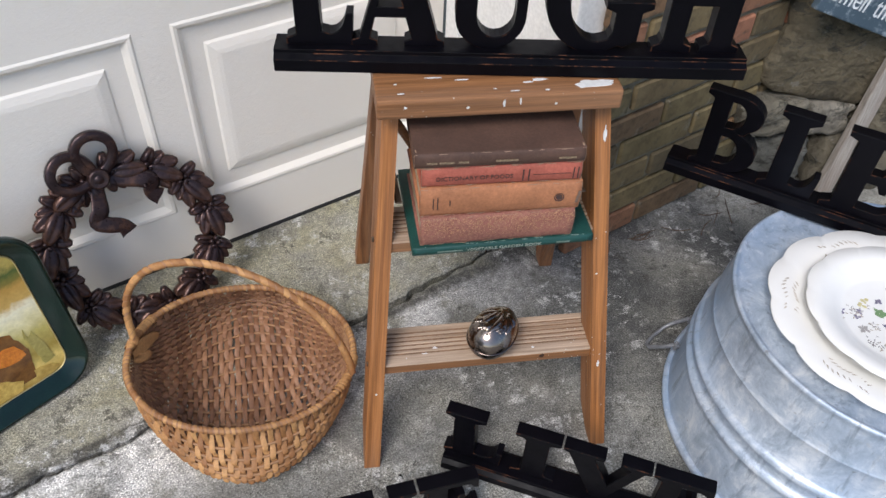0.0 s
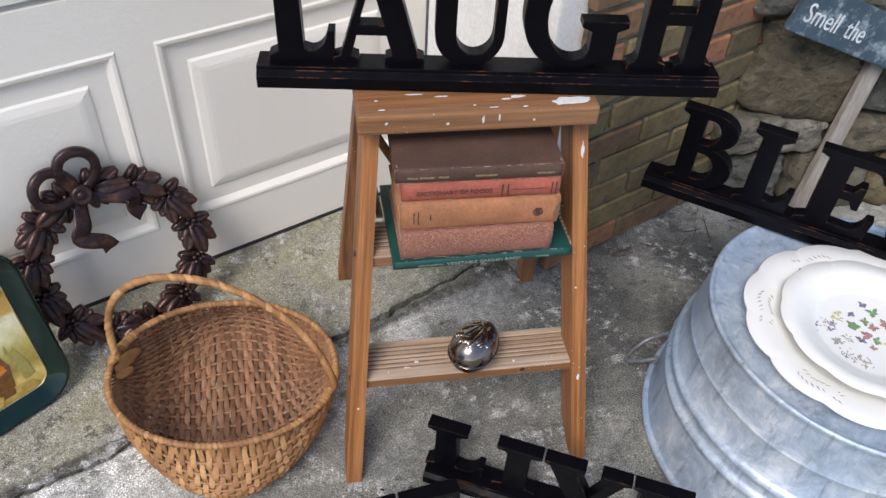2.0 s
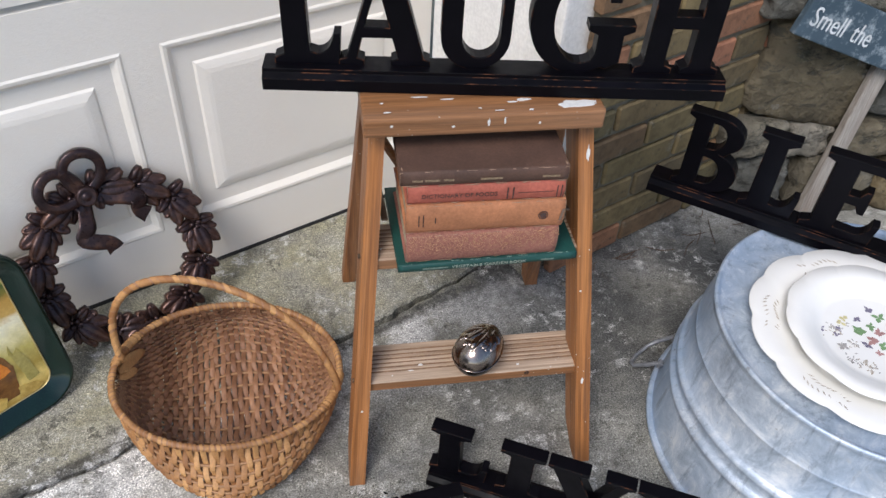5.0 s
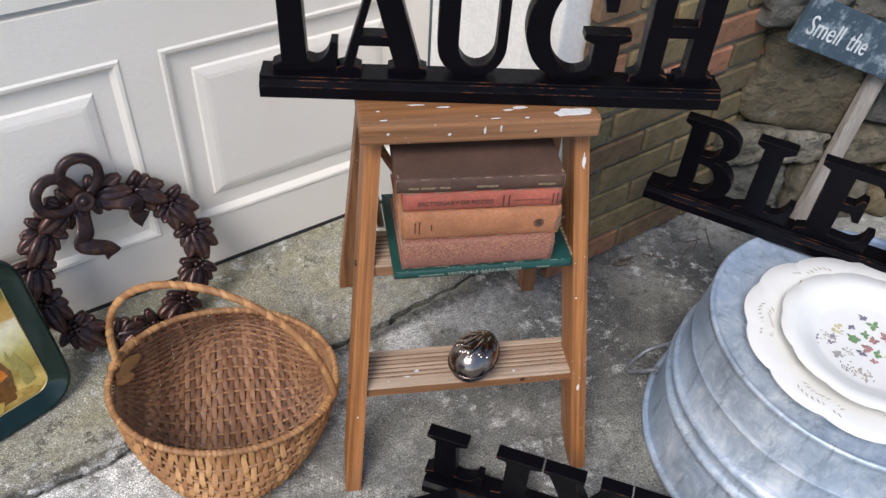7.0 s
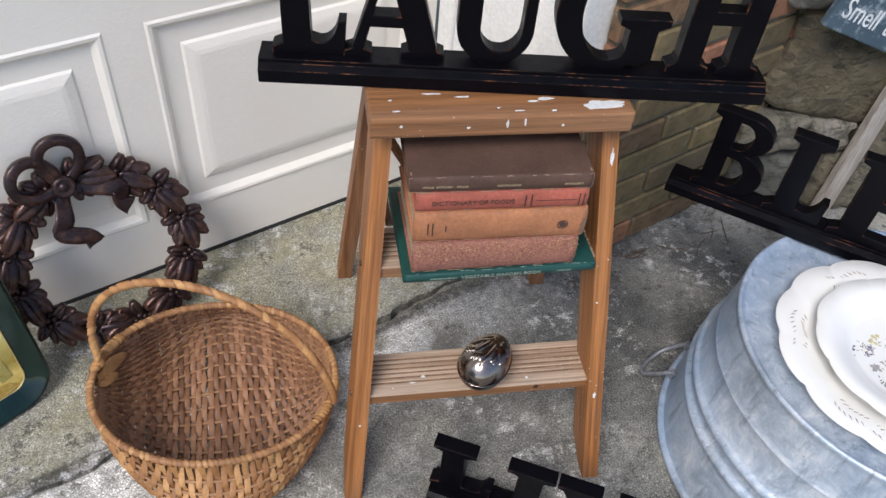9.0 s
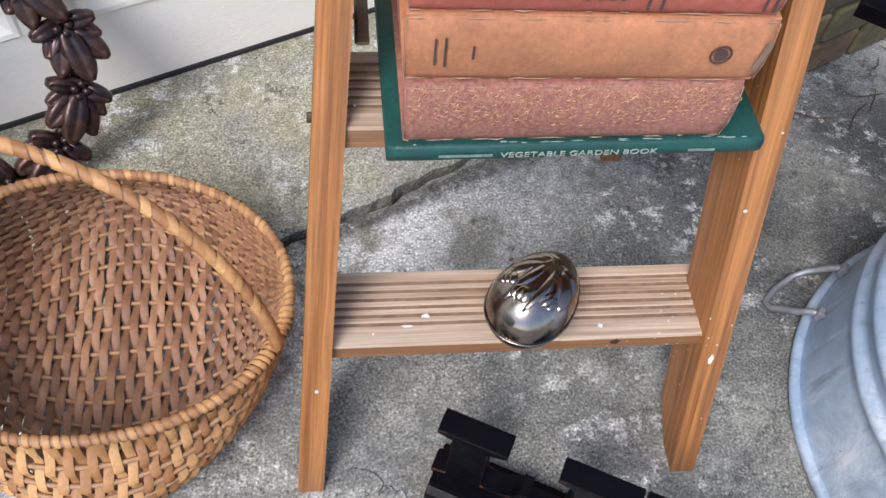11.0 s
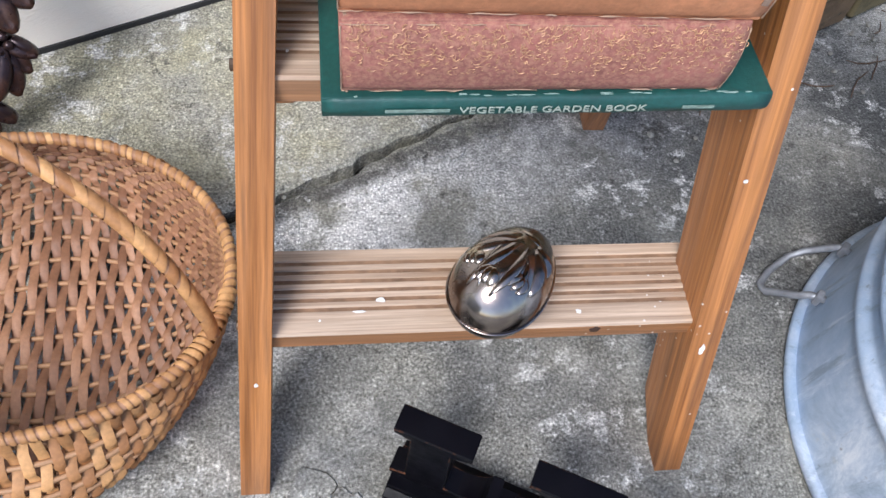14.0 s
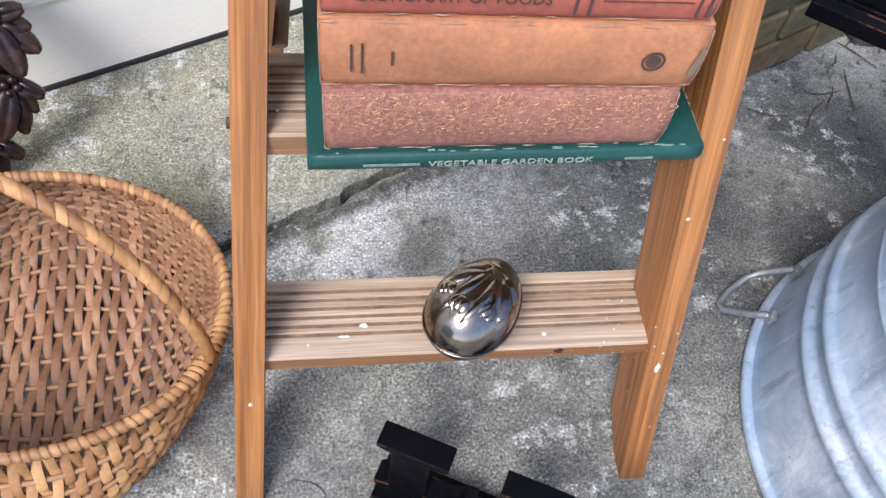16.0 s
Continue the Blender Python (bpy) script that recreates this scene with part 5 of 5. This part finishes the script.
def glyph(c):
    """Outlines of a heavy serif capital, one unit high, and its width: first the outer line, then holes."""
    if c == "I":
        return [stem(0, 0.46, 0.11, 0.35)], 0.46
    if c == "L":
        o = [(0, 0.06), (0, 0), (0.66, 0), (0.68, 0.30), (0.61, 0.30)] + arc(0.44, 0.30, 0.16, 0.19, -20, -90, 6) + [(0.36, 0.13), (0.34, 0.88), (0.46, 0.94), (0.46, 1), (0, 1), (0, 0.94), (0.10, 0.90), (0.10, 0.10)]
        return [o], 0.69
    if c == "A":
        o = [(0, 0), (0.24, 0), (0.24, 0.055), (0.175, 0.08), (0.225, 0.27), (0.50, 0.27), (0.555, 0.08), (0.49, 0.055), (0.49, 0), (0.86, 0), (0.86, 0.055), (0.80, 0.08), (0.53, 1), (0.37, 1), (0.075, 0.08), (0, 0.055)]
        return [o, [(0.245, 0.37), (0.475, 0.37), (0.365, 0.76)]], 0.86
    if c == "U":
        o = [(0, 1), (0, 0.94), (0.07, 0.91), (0.07, 0.30)] + arc(0.40, 0.30, 0.33, 0.31, 180, 360, 18)[1:-1] + [(0.73, 0.30), (0.73, 0.91), (0.82, 0.94), (0.82, 1), (0.52, 1), (0.52, 0.94), (0.63, 0.91), (0.63, 0.32)] + arc(0.45, 0.30, 0.18, 0.19, 0, -180, 12)[1:-1] + [(0.27, 0.32), (0.27, 0.91), (0.36, 0.94), (0.36, 1)]
        return [o], 0.82
    if c == "G":
        out = arc(0.45, 0.5, 0.45, 0.52, 48, 300, 30)
        inn = arc(0.48, 0.5, 0.27, 0.41, 292, 62, 24)
        o = out + [(0.72, 0.03), (0.84, 0.10), (0.84, 0.36), (0.93, 0.40), (0.93, 0.46), (0.52, 0.46), (0.52, 0.40), (0.61, 0.36), (0.61, 0.18)] + inn + [(0.66, 0.66), (0.76, 0.66), (0.77, 0.98), (0.72, 0.98)]
        return [o], 0.94
    if c == "H":
        o = [(0, 0), (0.42, 0), (0.42, 0.06), (0.34, 0.09), (0.33, 0.13), (0.33, 0.44), (0.60, 0.44), (0.60, 0.13), (0.59, 0.09), (0.51, 0.06), (0.51, 0), (0.93, 0), (0.93, 0.06), (0.85, 0.09), (0.84, 0.13),
             (0.84, 0.87), (0.85, 0.91), (0.93, 0.94), (0.93, 1), (0.51, 1), (0.51, 0.94), (0.59, 0.91), (0.60, 0.87), (0.60, 0.56), (0.33, 0.56), (0.33, 0.87), (0.34, 0.91), (0.42, 0.94), (0.42, 1), (0, 1), (0, 0.94), (0.08, 0.91), (0.10, 0.87), (0.10, 0.13), (0.08, 0.09), (0, 0.06)]
        return [o], 0.93
    if c == "B":
        o = [(0, 0), (0.42, 0)] + arc(0.42, 0.275, 0.36, 0.275, -80, 72, 14) + [(0.56, 0.535)] + arc(0.40, 0.77, 0.33, 0.23, -52, 80, 12) + [(0.42, 1), (0, 1), (0, 0.94), (0.09, 0.90), (0.09, 0.10), (0, 0.06)]
        h1 = [(0.31, 0.10)] + arc(0.38, 0.28, 0.17, 0.18, -80, 80, 10) + [(0.31, 0.46)]
        h2 = [(0.31, 0.58)] + arc(0.37, 0.745, 0.15, 0.165, -80, 80, 10) + [(0.31, 0.91)]
        return [o, h1, h2], 0.80
    if c == "E":
        o = [(0, 0), (0.72, 0), (0.75, 0.28), (0.68, 0.28)] + arc(0.53, 0.26, 0.14, 0.16, -10, -90, 5) + [(0.34, 0.11), (0.34, 0.45), (0.44, 0.45), (0.49, 0.36), (0.55, 0.36), (0.55, 0.66), (0.49, 0.66), (0.44, 0.57), (0.34, 0.57), (0.34, 0.89), (0.52, 0.89)] + arc(0.53, 0.76, 0.12, 0.13, 80, 10, 5) + [(0.71, 0.74), (0.70, 1), (0, 1), (0, 0.94), (0.10, 0.90), (0.10, 0.10), (0, 0.06)]
        return [o], 0.76
    if c == "S":
        path = arc(0.36, 0.74, 0.22, 0.18, 15, 215, 12) + arc(0.36, 0.27, 0.22, 0.20, 50, -165, 14)
        w = [0.13 + 0.14 * math.sin(math.pi * i / (len(path) - 1)) for i in range(len(path))]
        return [stroke(path, w)], 0.72
    if c == "V":
        o = [(0, 1), (0, 0.94), (0.06, 0.91), (0.36, 0), (0.50, 0), (0.80, 0.91), (0.86, 0.94), (0.86, 1), (0.56, 1), (0.56, 0.94), (0.66, 0.91), (0.50, 0.36), (0.32, 0.91), (0.41, 0.94), (0.41, 1)]
        return [o], 0.86
    return [arc(0.46, 0.5, 0.46, 0.51, 0, 354, 40), arc(0.46, 0.5, 0.22, 0.39, 0, 352, 28)], 0.92


def letter_mesh(c, w, h, depth):
    """A bevelled wooden letter standing in the xz plane, its left foot at the origin."""
    outs, uw = glyph(c)
    cu = bpy.data.curves.new("letter", "CURVE")
    cu.dimensions, cu.fill_mode = "2D", "BOTH"
    cu.extrude, cu.bevel_depth, cu.bevel_resolution = depth / 2 - 0.0013, 0.0013, 0
    cu.offset = -0.0013
    for o in outs:
        sp = cu.splines.new("POLY")
        sp.points.add(len(o) - 1)
        for p, (x, y) in zip(sp.points, o):
            p.co = (x * w / uw, y * h, 0, 1)
        sp.use_cyclic_u = True
    ob = new("letter", cu)
    bpy.context.view_layer.update()
    me = bpy.data.meshes.new_from_object(ob.evaluated_get(bpy.context.evaluated_depsgraph_get()))
    bpy.data.objects.remove(ob)
    me.transform(Matrix.Rotation(radians(90), 4, "X"))
    me.materials.clear()
    me.materials.append(BLACK)
    me.materials.append(WORN)
    for p in me.polygons:
        a = abs(p.normal.y)
        p.material_index = 1 if 0.25 < a < 0.95 else 0
        p.use_smooth = False
    return me


def word_sign(word, m, length, widths, gaps, h, label, base_h=0.028, base_d=0.058, start=0.022, back=0.0):
    """A row of letters on a stepped plinth; its front lower left corner at the origin, running along x."""
    root = thing("word_sign", m, label, "sign", "black word signs")
    bm = bmesh.new()
    prof = [(0, 0), (0, base_h * 0.62), (0.009, base_h * 0.80), (0.009, base_h), (base_d - 0.009, base_h), (base_d - 0.009, base_h * 0.8), (base_d, base_h * 0.62), (base_d, 0)]
    A, B = ([bm.verts.new((x, y, z)) for y, z in prof] for x in (0, length))
    for i in range(len(prof)):
        j = (i + 1) % len(prof)
        bm.faces.new((A[i], A[j], B[j], B[i]))
    bm.faces.new(A[::-1])
    bm.faces.new(B)
    bmesh.ops.recalc_face_normals(bm, faces=bm.faces[:])
    made = bmesh.ops.bevel(bm, geom=bm.edges[:], offset=0.0008, segments=1, affect="EDGES")
    for f in made["faces"]:
        f.material_index = 1
    part("plinth", bm, [BLACK, WORN], root, "stepped black plinth with worn copper-brown edges")
    x = start
    for c, w, gp in zip(word, widths, gaps):
        ob = new("letter", letter_mesh(c, w, h, 0.024))
        ob.parent = root
        ob.matrix_local = Matrix.Translation((x, base_d / 2 - 0.002 + back, base_h - 0.0008))
        tagged(ob, "black wooden capital letter " + c)
        x += w + gp
    return root


def sign_pose(a, b, z):
    """From the front left and front right lower corners."""
    return Matrix.Translation((a[0], a[1], z)) @ pose(0, 0, 0, 0, 0, math.degrees(math.atan2(b[1] - a[1], b[0] - a[0])))


word_sign("LAUGH", sign_pose((-0.095, 0.229), (0.530, 0.156), 0.6350), 0.629, (0.090, 0.122, 0.115, 0.143, 0.118), (-0.005, 0.003, 0.010, 0.006, 0), 0.152,
          "black wooden sign spelling LAUGH on the ladder top", start=0.016, back=0.008)
word_sign("BLESS", sign_pose((0.565, 0.360), (0.861, 0.140), 0.3115), 0.63, (0.110, 0.096, 0.122, 0.098, 0.098), (0.012, 0.010, 0.010, 0.006, 0), 0.152,
          "black wooden sign spelling BLESS, standing across the washtub", start=0.034)
word_sign("LIVE", sign_pose((0.115, -0.016), (0.490, -0.203), 0.0005), 0.445, (0.102, 0.074, 0.138, 0.099), (0.014, 0.003, 0.003, 0), 0.113,
          "black wooden sign spelling LIVE, standing on the concrete", base_h=0.026, start=-0.003, back=0.006)
word_sign("LOVE", sign_pose((-0.294, -0.198), (0.152, -0.133), 0.0005), 0.452, (0.100, 0.115, 0.120, 0.100), (0.003, 0.0, 0.004, 0), 0.113,
          "black wooden sign spelling LOVE, standing on the concrete", base_h=0.026)

# ---- slate sign on a wooden stake ----
k = Mat("chalky_slate", 0.8)
_n = k.noise(30, 7, 0.75)
_m = k.noise(8, 5)
k.color(k.mix(k.ramp(_n, [(0.5, 0.0), (0.68, 0.75)]), k.ramp(_m, [(0.3, (0.03, 0.055, 0.075)), (0.7, (0.065, 0.10, 0.13))]), (0.45, 0.52, 0.55))).bump(_n, 0.001, 0.5)
SLATE = k.m
GREYWOOD = wood_mat("grey_stake", 2, (0.42, 0.38, 0.33), (0.25, 0.22, 0.19), rough=0.85, dirt=0.2)
CHALK = plain_mat("chalk", (0.62, 0.65, 0.66), 0.9)
stake = thing("stake_sign", pose(1.105, 0.585, 0.0), "blue-grey slate board lettered in chalk on a grey wooden stake", "sign")
part("stake", hexa([(-0.020, -0.010, 0), (0.020, -0.010, 0), (0.020, 0.010, 0), (-0.020, 0.010, 0), (0.030, 0.012, 0.47), (0.068, 0.012, 0.47), (0.068, 0.030, 0.47), (0.030, 0.030, 0.47)], 0.003), GREYWOOD, stake)
board = part("slate", box((0.44, 0.018, 0.098), (0.17, 0, 0), 0.004, 2, bm=None), SLATE, stake, "rough chalk-smeared slate board")
board.matrix_local = pose(-0.150, 0.000, 0.532, -8, 20.5, 0)
for word, x, w in (("Smell", 0.010, 0.085), ("the", 0.098, 0.05)):
    me = text_mesh(word, 0.038, 0.0006, w)
    me.materials.append(CHALK)
    o = new("chalk_writing", me)
    o.parent = board
    o.matrix_local = pose(x, -0.0105, -0.004, 90, 0, 0)
    tagged(o, "white chalk words")

# ---- brick wing wall beside the door ----
wall_b = thing("wall_brick", WALLS, "old tan and red brick wall with pale mortar", "wall", kind="structure")
part("mortar", box((0.56, 0.30, 2.2), (0.310 + 0.28, -0.2535, 1.1), 0), MORTAR, wall_b, "pale lime mortar")
rnd = random.Random(17)
variants = []
for i in range(8):
    b = box((0.2, 0.024, 0.057), (0, 0, 0), 0.004, 1)
    for v in b.verts:
        v.co += 0.0022 * Vector([noise.noise(v.co * 26 + Vector((i * 5, j * 9, 0))) for j in range(3)])
    variants.append(solid(b, BRICK, "brick"))
halves = []
for i in range(4):
    b = box((0.095, 0.024, 0.057), (0, 0, 0), 0.004, 1)
    for v in b.verts:
        v.co += 0.0022 * Vector([noise.noise(v.co * 26 + Vector((i * 5, j * 9, 4))) for j in range(3)])
    halves.append(solid(b, BRICK, "half_brick"))
for r in range(32):
    x = 0.300
    z = 0.032 + r * 0.0675
    first = True
    while x < 0.84:
        short = (first and r % 2) or (0.84 - x < 0.19)
        w = 0.095 if short else 0.2
        me = (halves if short else variants)[rnd.randrange(4 if short else 8)]
        o = linked("brick", me, wall_b, pose(x + w / 2, -0.4005 + rnd.uniform(-0.0015, 0.0015), z, rnd.uniform(-0.6, 0.6), rnd.uniform(-0.4, 0.4), 180 * rnd.randint(0, 1)))
        x += w + 0.0105
        first = False

# ---- rubble stone wall ----
k = Mat("rubble_stone", 0.9)
_r = k.rand()
_a, _b = k.noise(9, 8, 0.7), k.noise(70, 6, 0.65)
_c = k.ramp(_r, [(0.0, (0.10, 0.10, 0.088)), (0.4, (0.17, 0.165, 0.14)), (0.7, (0.15, 0.12, 0.07)), (0.85, (0.24, 0.17, 0.075)), (1.0, (0.24, 0.23, 0.20))])
_c = k.mix(0.75, _c, k.ramp(_a, [(0.34, 0.35), (0.5, 1.0), (0.64, 1.55)]), "MULTIPLY")
_c = k.mix(k.ramp(k.noise(22, 5), [(0.6, 0.0), (0.75, 0.4)]), _c, (0.13, 0.15, 0.08))
_c = k.mix(k.ramp(k.noise(13, 7, 0.75), [(0.58, 0.0), (0.68, 0.6)]), _c, (0.34, 0.33, 0.30))
_crk = k.noise(11, 9, 0.8, k.vec((1, 1, 1.8), (0.3, 0.5, 0.4)), 0.4)
_c = k.mix(k.ramp(_crk, [(0.53, 0.0), (0.60, 0.8)]), _c, (0.035, 0.035, 0.028))
k.color(_c).bump(_a, 0.03, 1.0).bump(_b, 0.005, 0.9)
STONE = k.m
SWALL = Matrix.Translation((0.925, 0.655, 0)) @ pose(0, 0, 0, 0, 0, -6)
wall_s = thing("wall_stone", SWALL, "rough grey and ochre rubble stone wall", "wall", kind="structure")
part("core", box((1.9, 0.3, 2.2), (0.93, 0.190, 1.1), 0), plain_mat("earthy_mortar", (0.085, 0.09, 0.075), 0.95, 0, 0.4, 20, 0.004), wall_s, "dark recessed earthy mortar")


def stone(w, h, d, seed):
    b = bmesh.new()
    bmesh.ops.create_cube(b, size=1)
    bmesh.ops.subdivide_edges(b, edges=b.edges[:], cuts=11, use_grid_fill=True)
    for v in b.verts:
        p = v.co * 2
        e = 9.0
        r = (abs(p.x) ** e + abs(p.y) ** e + abs(p.z) ** e) ** (1 / e)
        p = p / max(r, 1e-6)
        p *= 1 + 0.17 * noise.noise(p * 1.3 + Vector((seed * 3.7, 0, 0))) + 0.07 * noise.noise(p * 3.2 + Vector((seed, 2, 0))) + 0.035 * noise.noise(p * 8 + Vector((seed, 5, 0))) + 0.018 * noise.noise(p * 19 + Vector((seed, 7, 0)))
        v.co = Vector((p.x * w / 2, p.y * d / 2, p.z * h / 2))
    return solid(b, STONE, "stone", True)


z, row = 0.0, 0
while z < 1.25:
    h = (0.15, 0.09, 0.24, 0.11, 0.19)[row % 5]
    x = -0.02 - 0.05 * (row % 2)
    while x < 1.5:
        w = rnd.uniform(0.10, 0.22) if h < 0.18 else rnd.uniform(0.24, 0.36)
        me = stone(w - 0.004, h - 0.004, 0.14, rnd.uniform(0, 90))
        linked("stone", me, wall_s, pose(x + w / 2, 0.055 + rnd.uniform(-0.015, 0.02), z + h / 2, rnd.uniform(-5, 5), rnd.uniform(-6, 6), rnd.uniform(-8, 8)))
        x += w + 0.008
    z += h + 0.006
    row += 1

# ---- litter on the concrete along the brick wall ----
TWIG = plain_mat("dry_twig", (0.10, 0.06, 0.035), 0.85)
rnd = random.Random(33)
for i in range(16):
    s = rnd.uniform(0.34, 0.86)
    p = WALLS @ Vector((s, -0.425 - abs(rnd.gauss(0, 0.07)), 0.0))
    a = rnd.uniform(0, math.pi)
    ln = rnd.uniform(0.03, 0.09)
    pts = [Vector((math.cos(a) * ln * (t - 0.5), math.sin(a) * ln * (t - 0.5) + 0.006 * math.sin(t * 4 + i), 0.0022)) for t in (0, 0.25, 0.5, 0.75, 1)]
    o = part("twig", tube(pts, [0.0008, 0.0011, 0.0011, 0.001, 0.0006], 5), TWIG)
    o.location = (p.x, p.y, 0.003)
    tagged(o, "dry brown twig lying on the concrete", "twig", "twigs by the wall")
CHIP = plain_mat("pale_chip", (0.24, 0.23, 0.20), 0.9)
for i in range(30):
    b = bmesh.new()
    r = rnd.uniform(0.002, 0.0055)
    bmesh.ops.create_icosphere(b, subdivisions=1, radius=r)
    for v in b.verts:
        v.co *= 1 + 0.5 * noise.noise(v.co * 300 + Vector((i, 0, 0)))
        v.co.z *= 0.6
    if i < 24:
        p = WALLS @ Vector((rnd.uniform(0.3, 0.86), -0.43 - abs(rnd.gauss(0, 0.05)), 0))
    else:
        p = Vector((0.02 + rnd.gauss(0.03, 0.05), 0.30 + rnd.gauss(0, 0.03), 0))
    o = part("concrete_chip", b, CHIP)
    o.location = (p.x, p.y, 0.003 + r * 0.4)
    tagged(o, "small pale chip of concrete on the ground", "pebble", "loose chips")

# ---- plain walls that close the yard behind the camera ----
HOUSE = plain_mat("far_wall_paint", (0.42, 0.40, 0.36), 0.9, 0, 0.1, 2)
for nm, size, at in (("wall_left", (0.2, 8.0, 2.4), (-4.2, -1.6, 1.2)), ):
    tagged(part(nm, box(size, at, 0), HOUSE), "plain pale wall closing the yard", "wall", kind="structure")
SKY_BLOCK = plain_mat("sky_block_paint", (0.45, 0.43, 0.40), 0.8, 0, 0.1, 3)
gable = thing("wall_garage", WALLS, "white garage wall above and beside the door", "wall", kind="structure")
part("lintel", box((3.2, 0.3, 0.5), (-1.2, -0.10, 2.16), 0), JAMB, gable)
# unseen overhang, added to keep sky light from above off the floor
part("sky_block", box((5.2, 0.6, 0.12), (-1.0, -0.10, 2.48), 0), SKY_BLOCK, gable, "added overhang out of view that blocks sky light from above")
part("side_wall", box((1.4, 0.3, 2.41), (-3.37, -0.1, 1.205), 0), JAMB, gable)

# ---- broken pieces of the concrete along the joint and beside the ladder's foot ----
rnd = random.Random(51)
for i in range(22):
    s = rnd.uniform(0.55, 1.02)
    p = Vector((-0.563, 0.041, 0)) + s * ALONG - OUT * (bend(s) - rnd.uniform(0.012, 0.05))
    piece = tagged(part("broken_edge", splash(p.x, p.y, -0.001, (rnd.uniform(0.006, 0.022), rnd.uniform(0.005, 0.014)), i + 60.0, rnd.uniform(0.002, 0.0045)), CONCRETE), "scaled flake of concrete at the cracked joint", "concrete flake", "flakes at the joint")
for x, y, rx, ry, sd in ((0.052, -0.004, 0.026, 0.022, 90.0), (0.083, -0.028, 0.018, 0.024, 91.0), (0.036, -0.036, 0.022, 0.014, 92.0)):
    tagged(part("broken_edge", splash(x, y, -0.001, (rx, ry), sd, 0.004), CONCRETE), "lifted flake of concrete beside the ladder's foot", "concrete flake", "flakes at the joint")
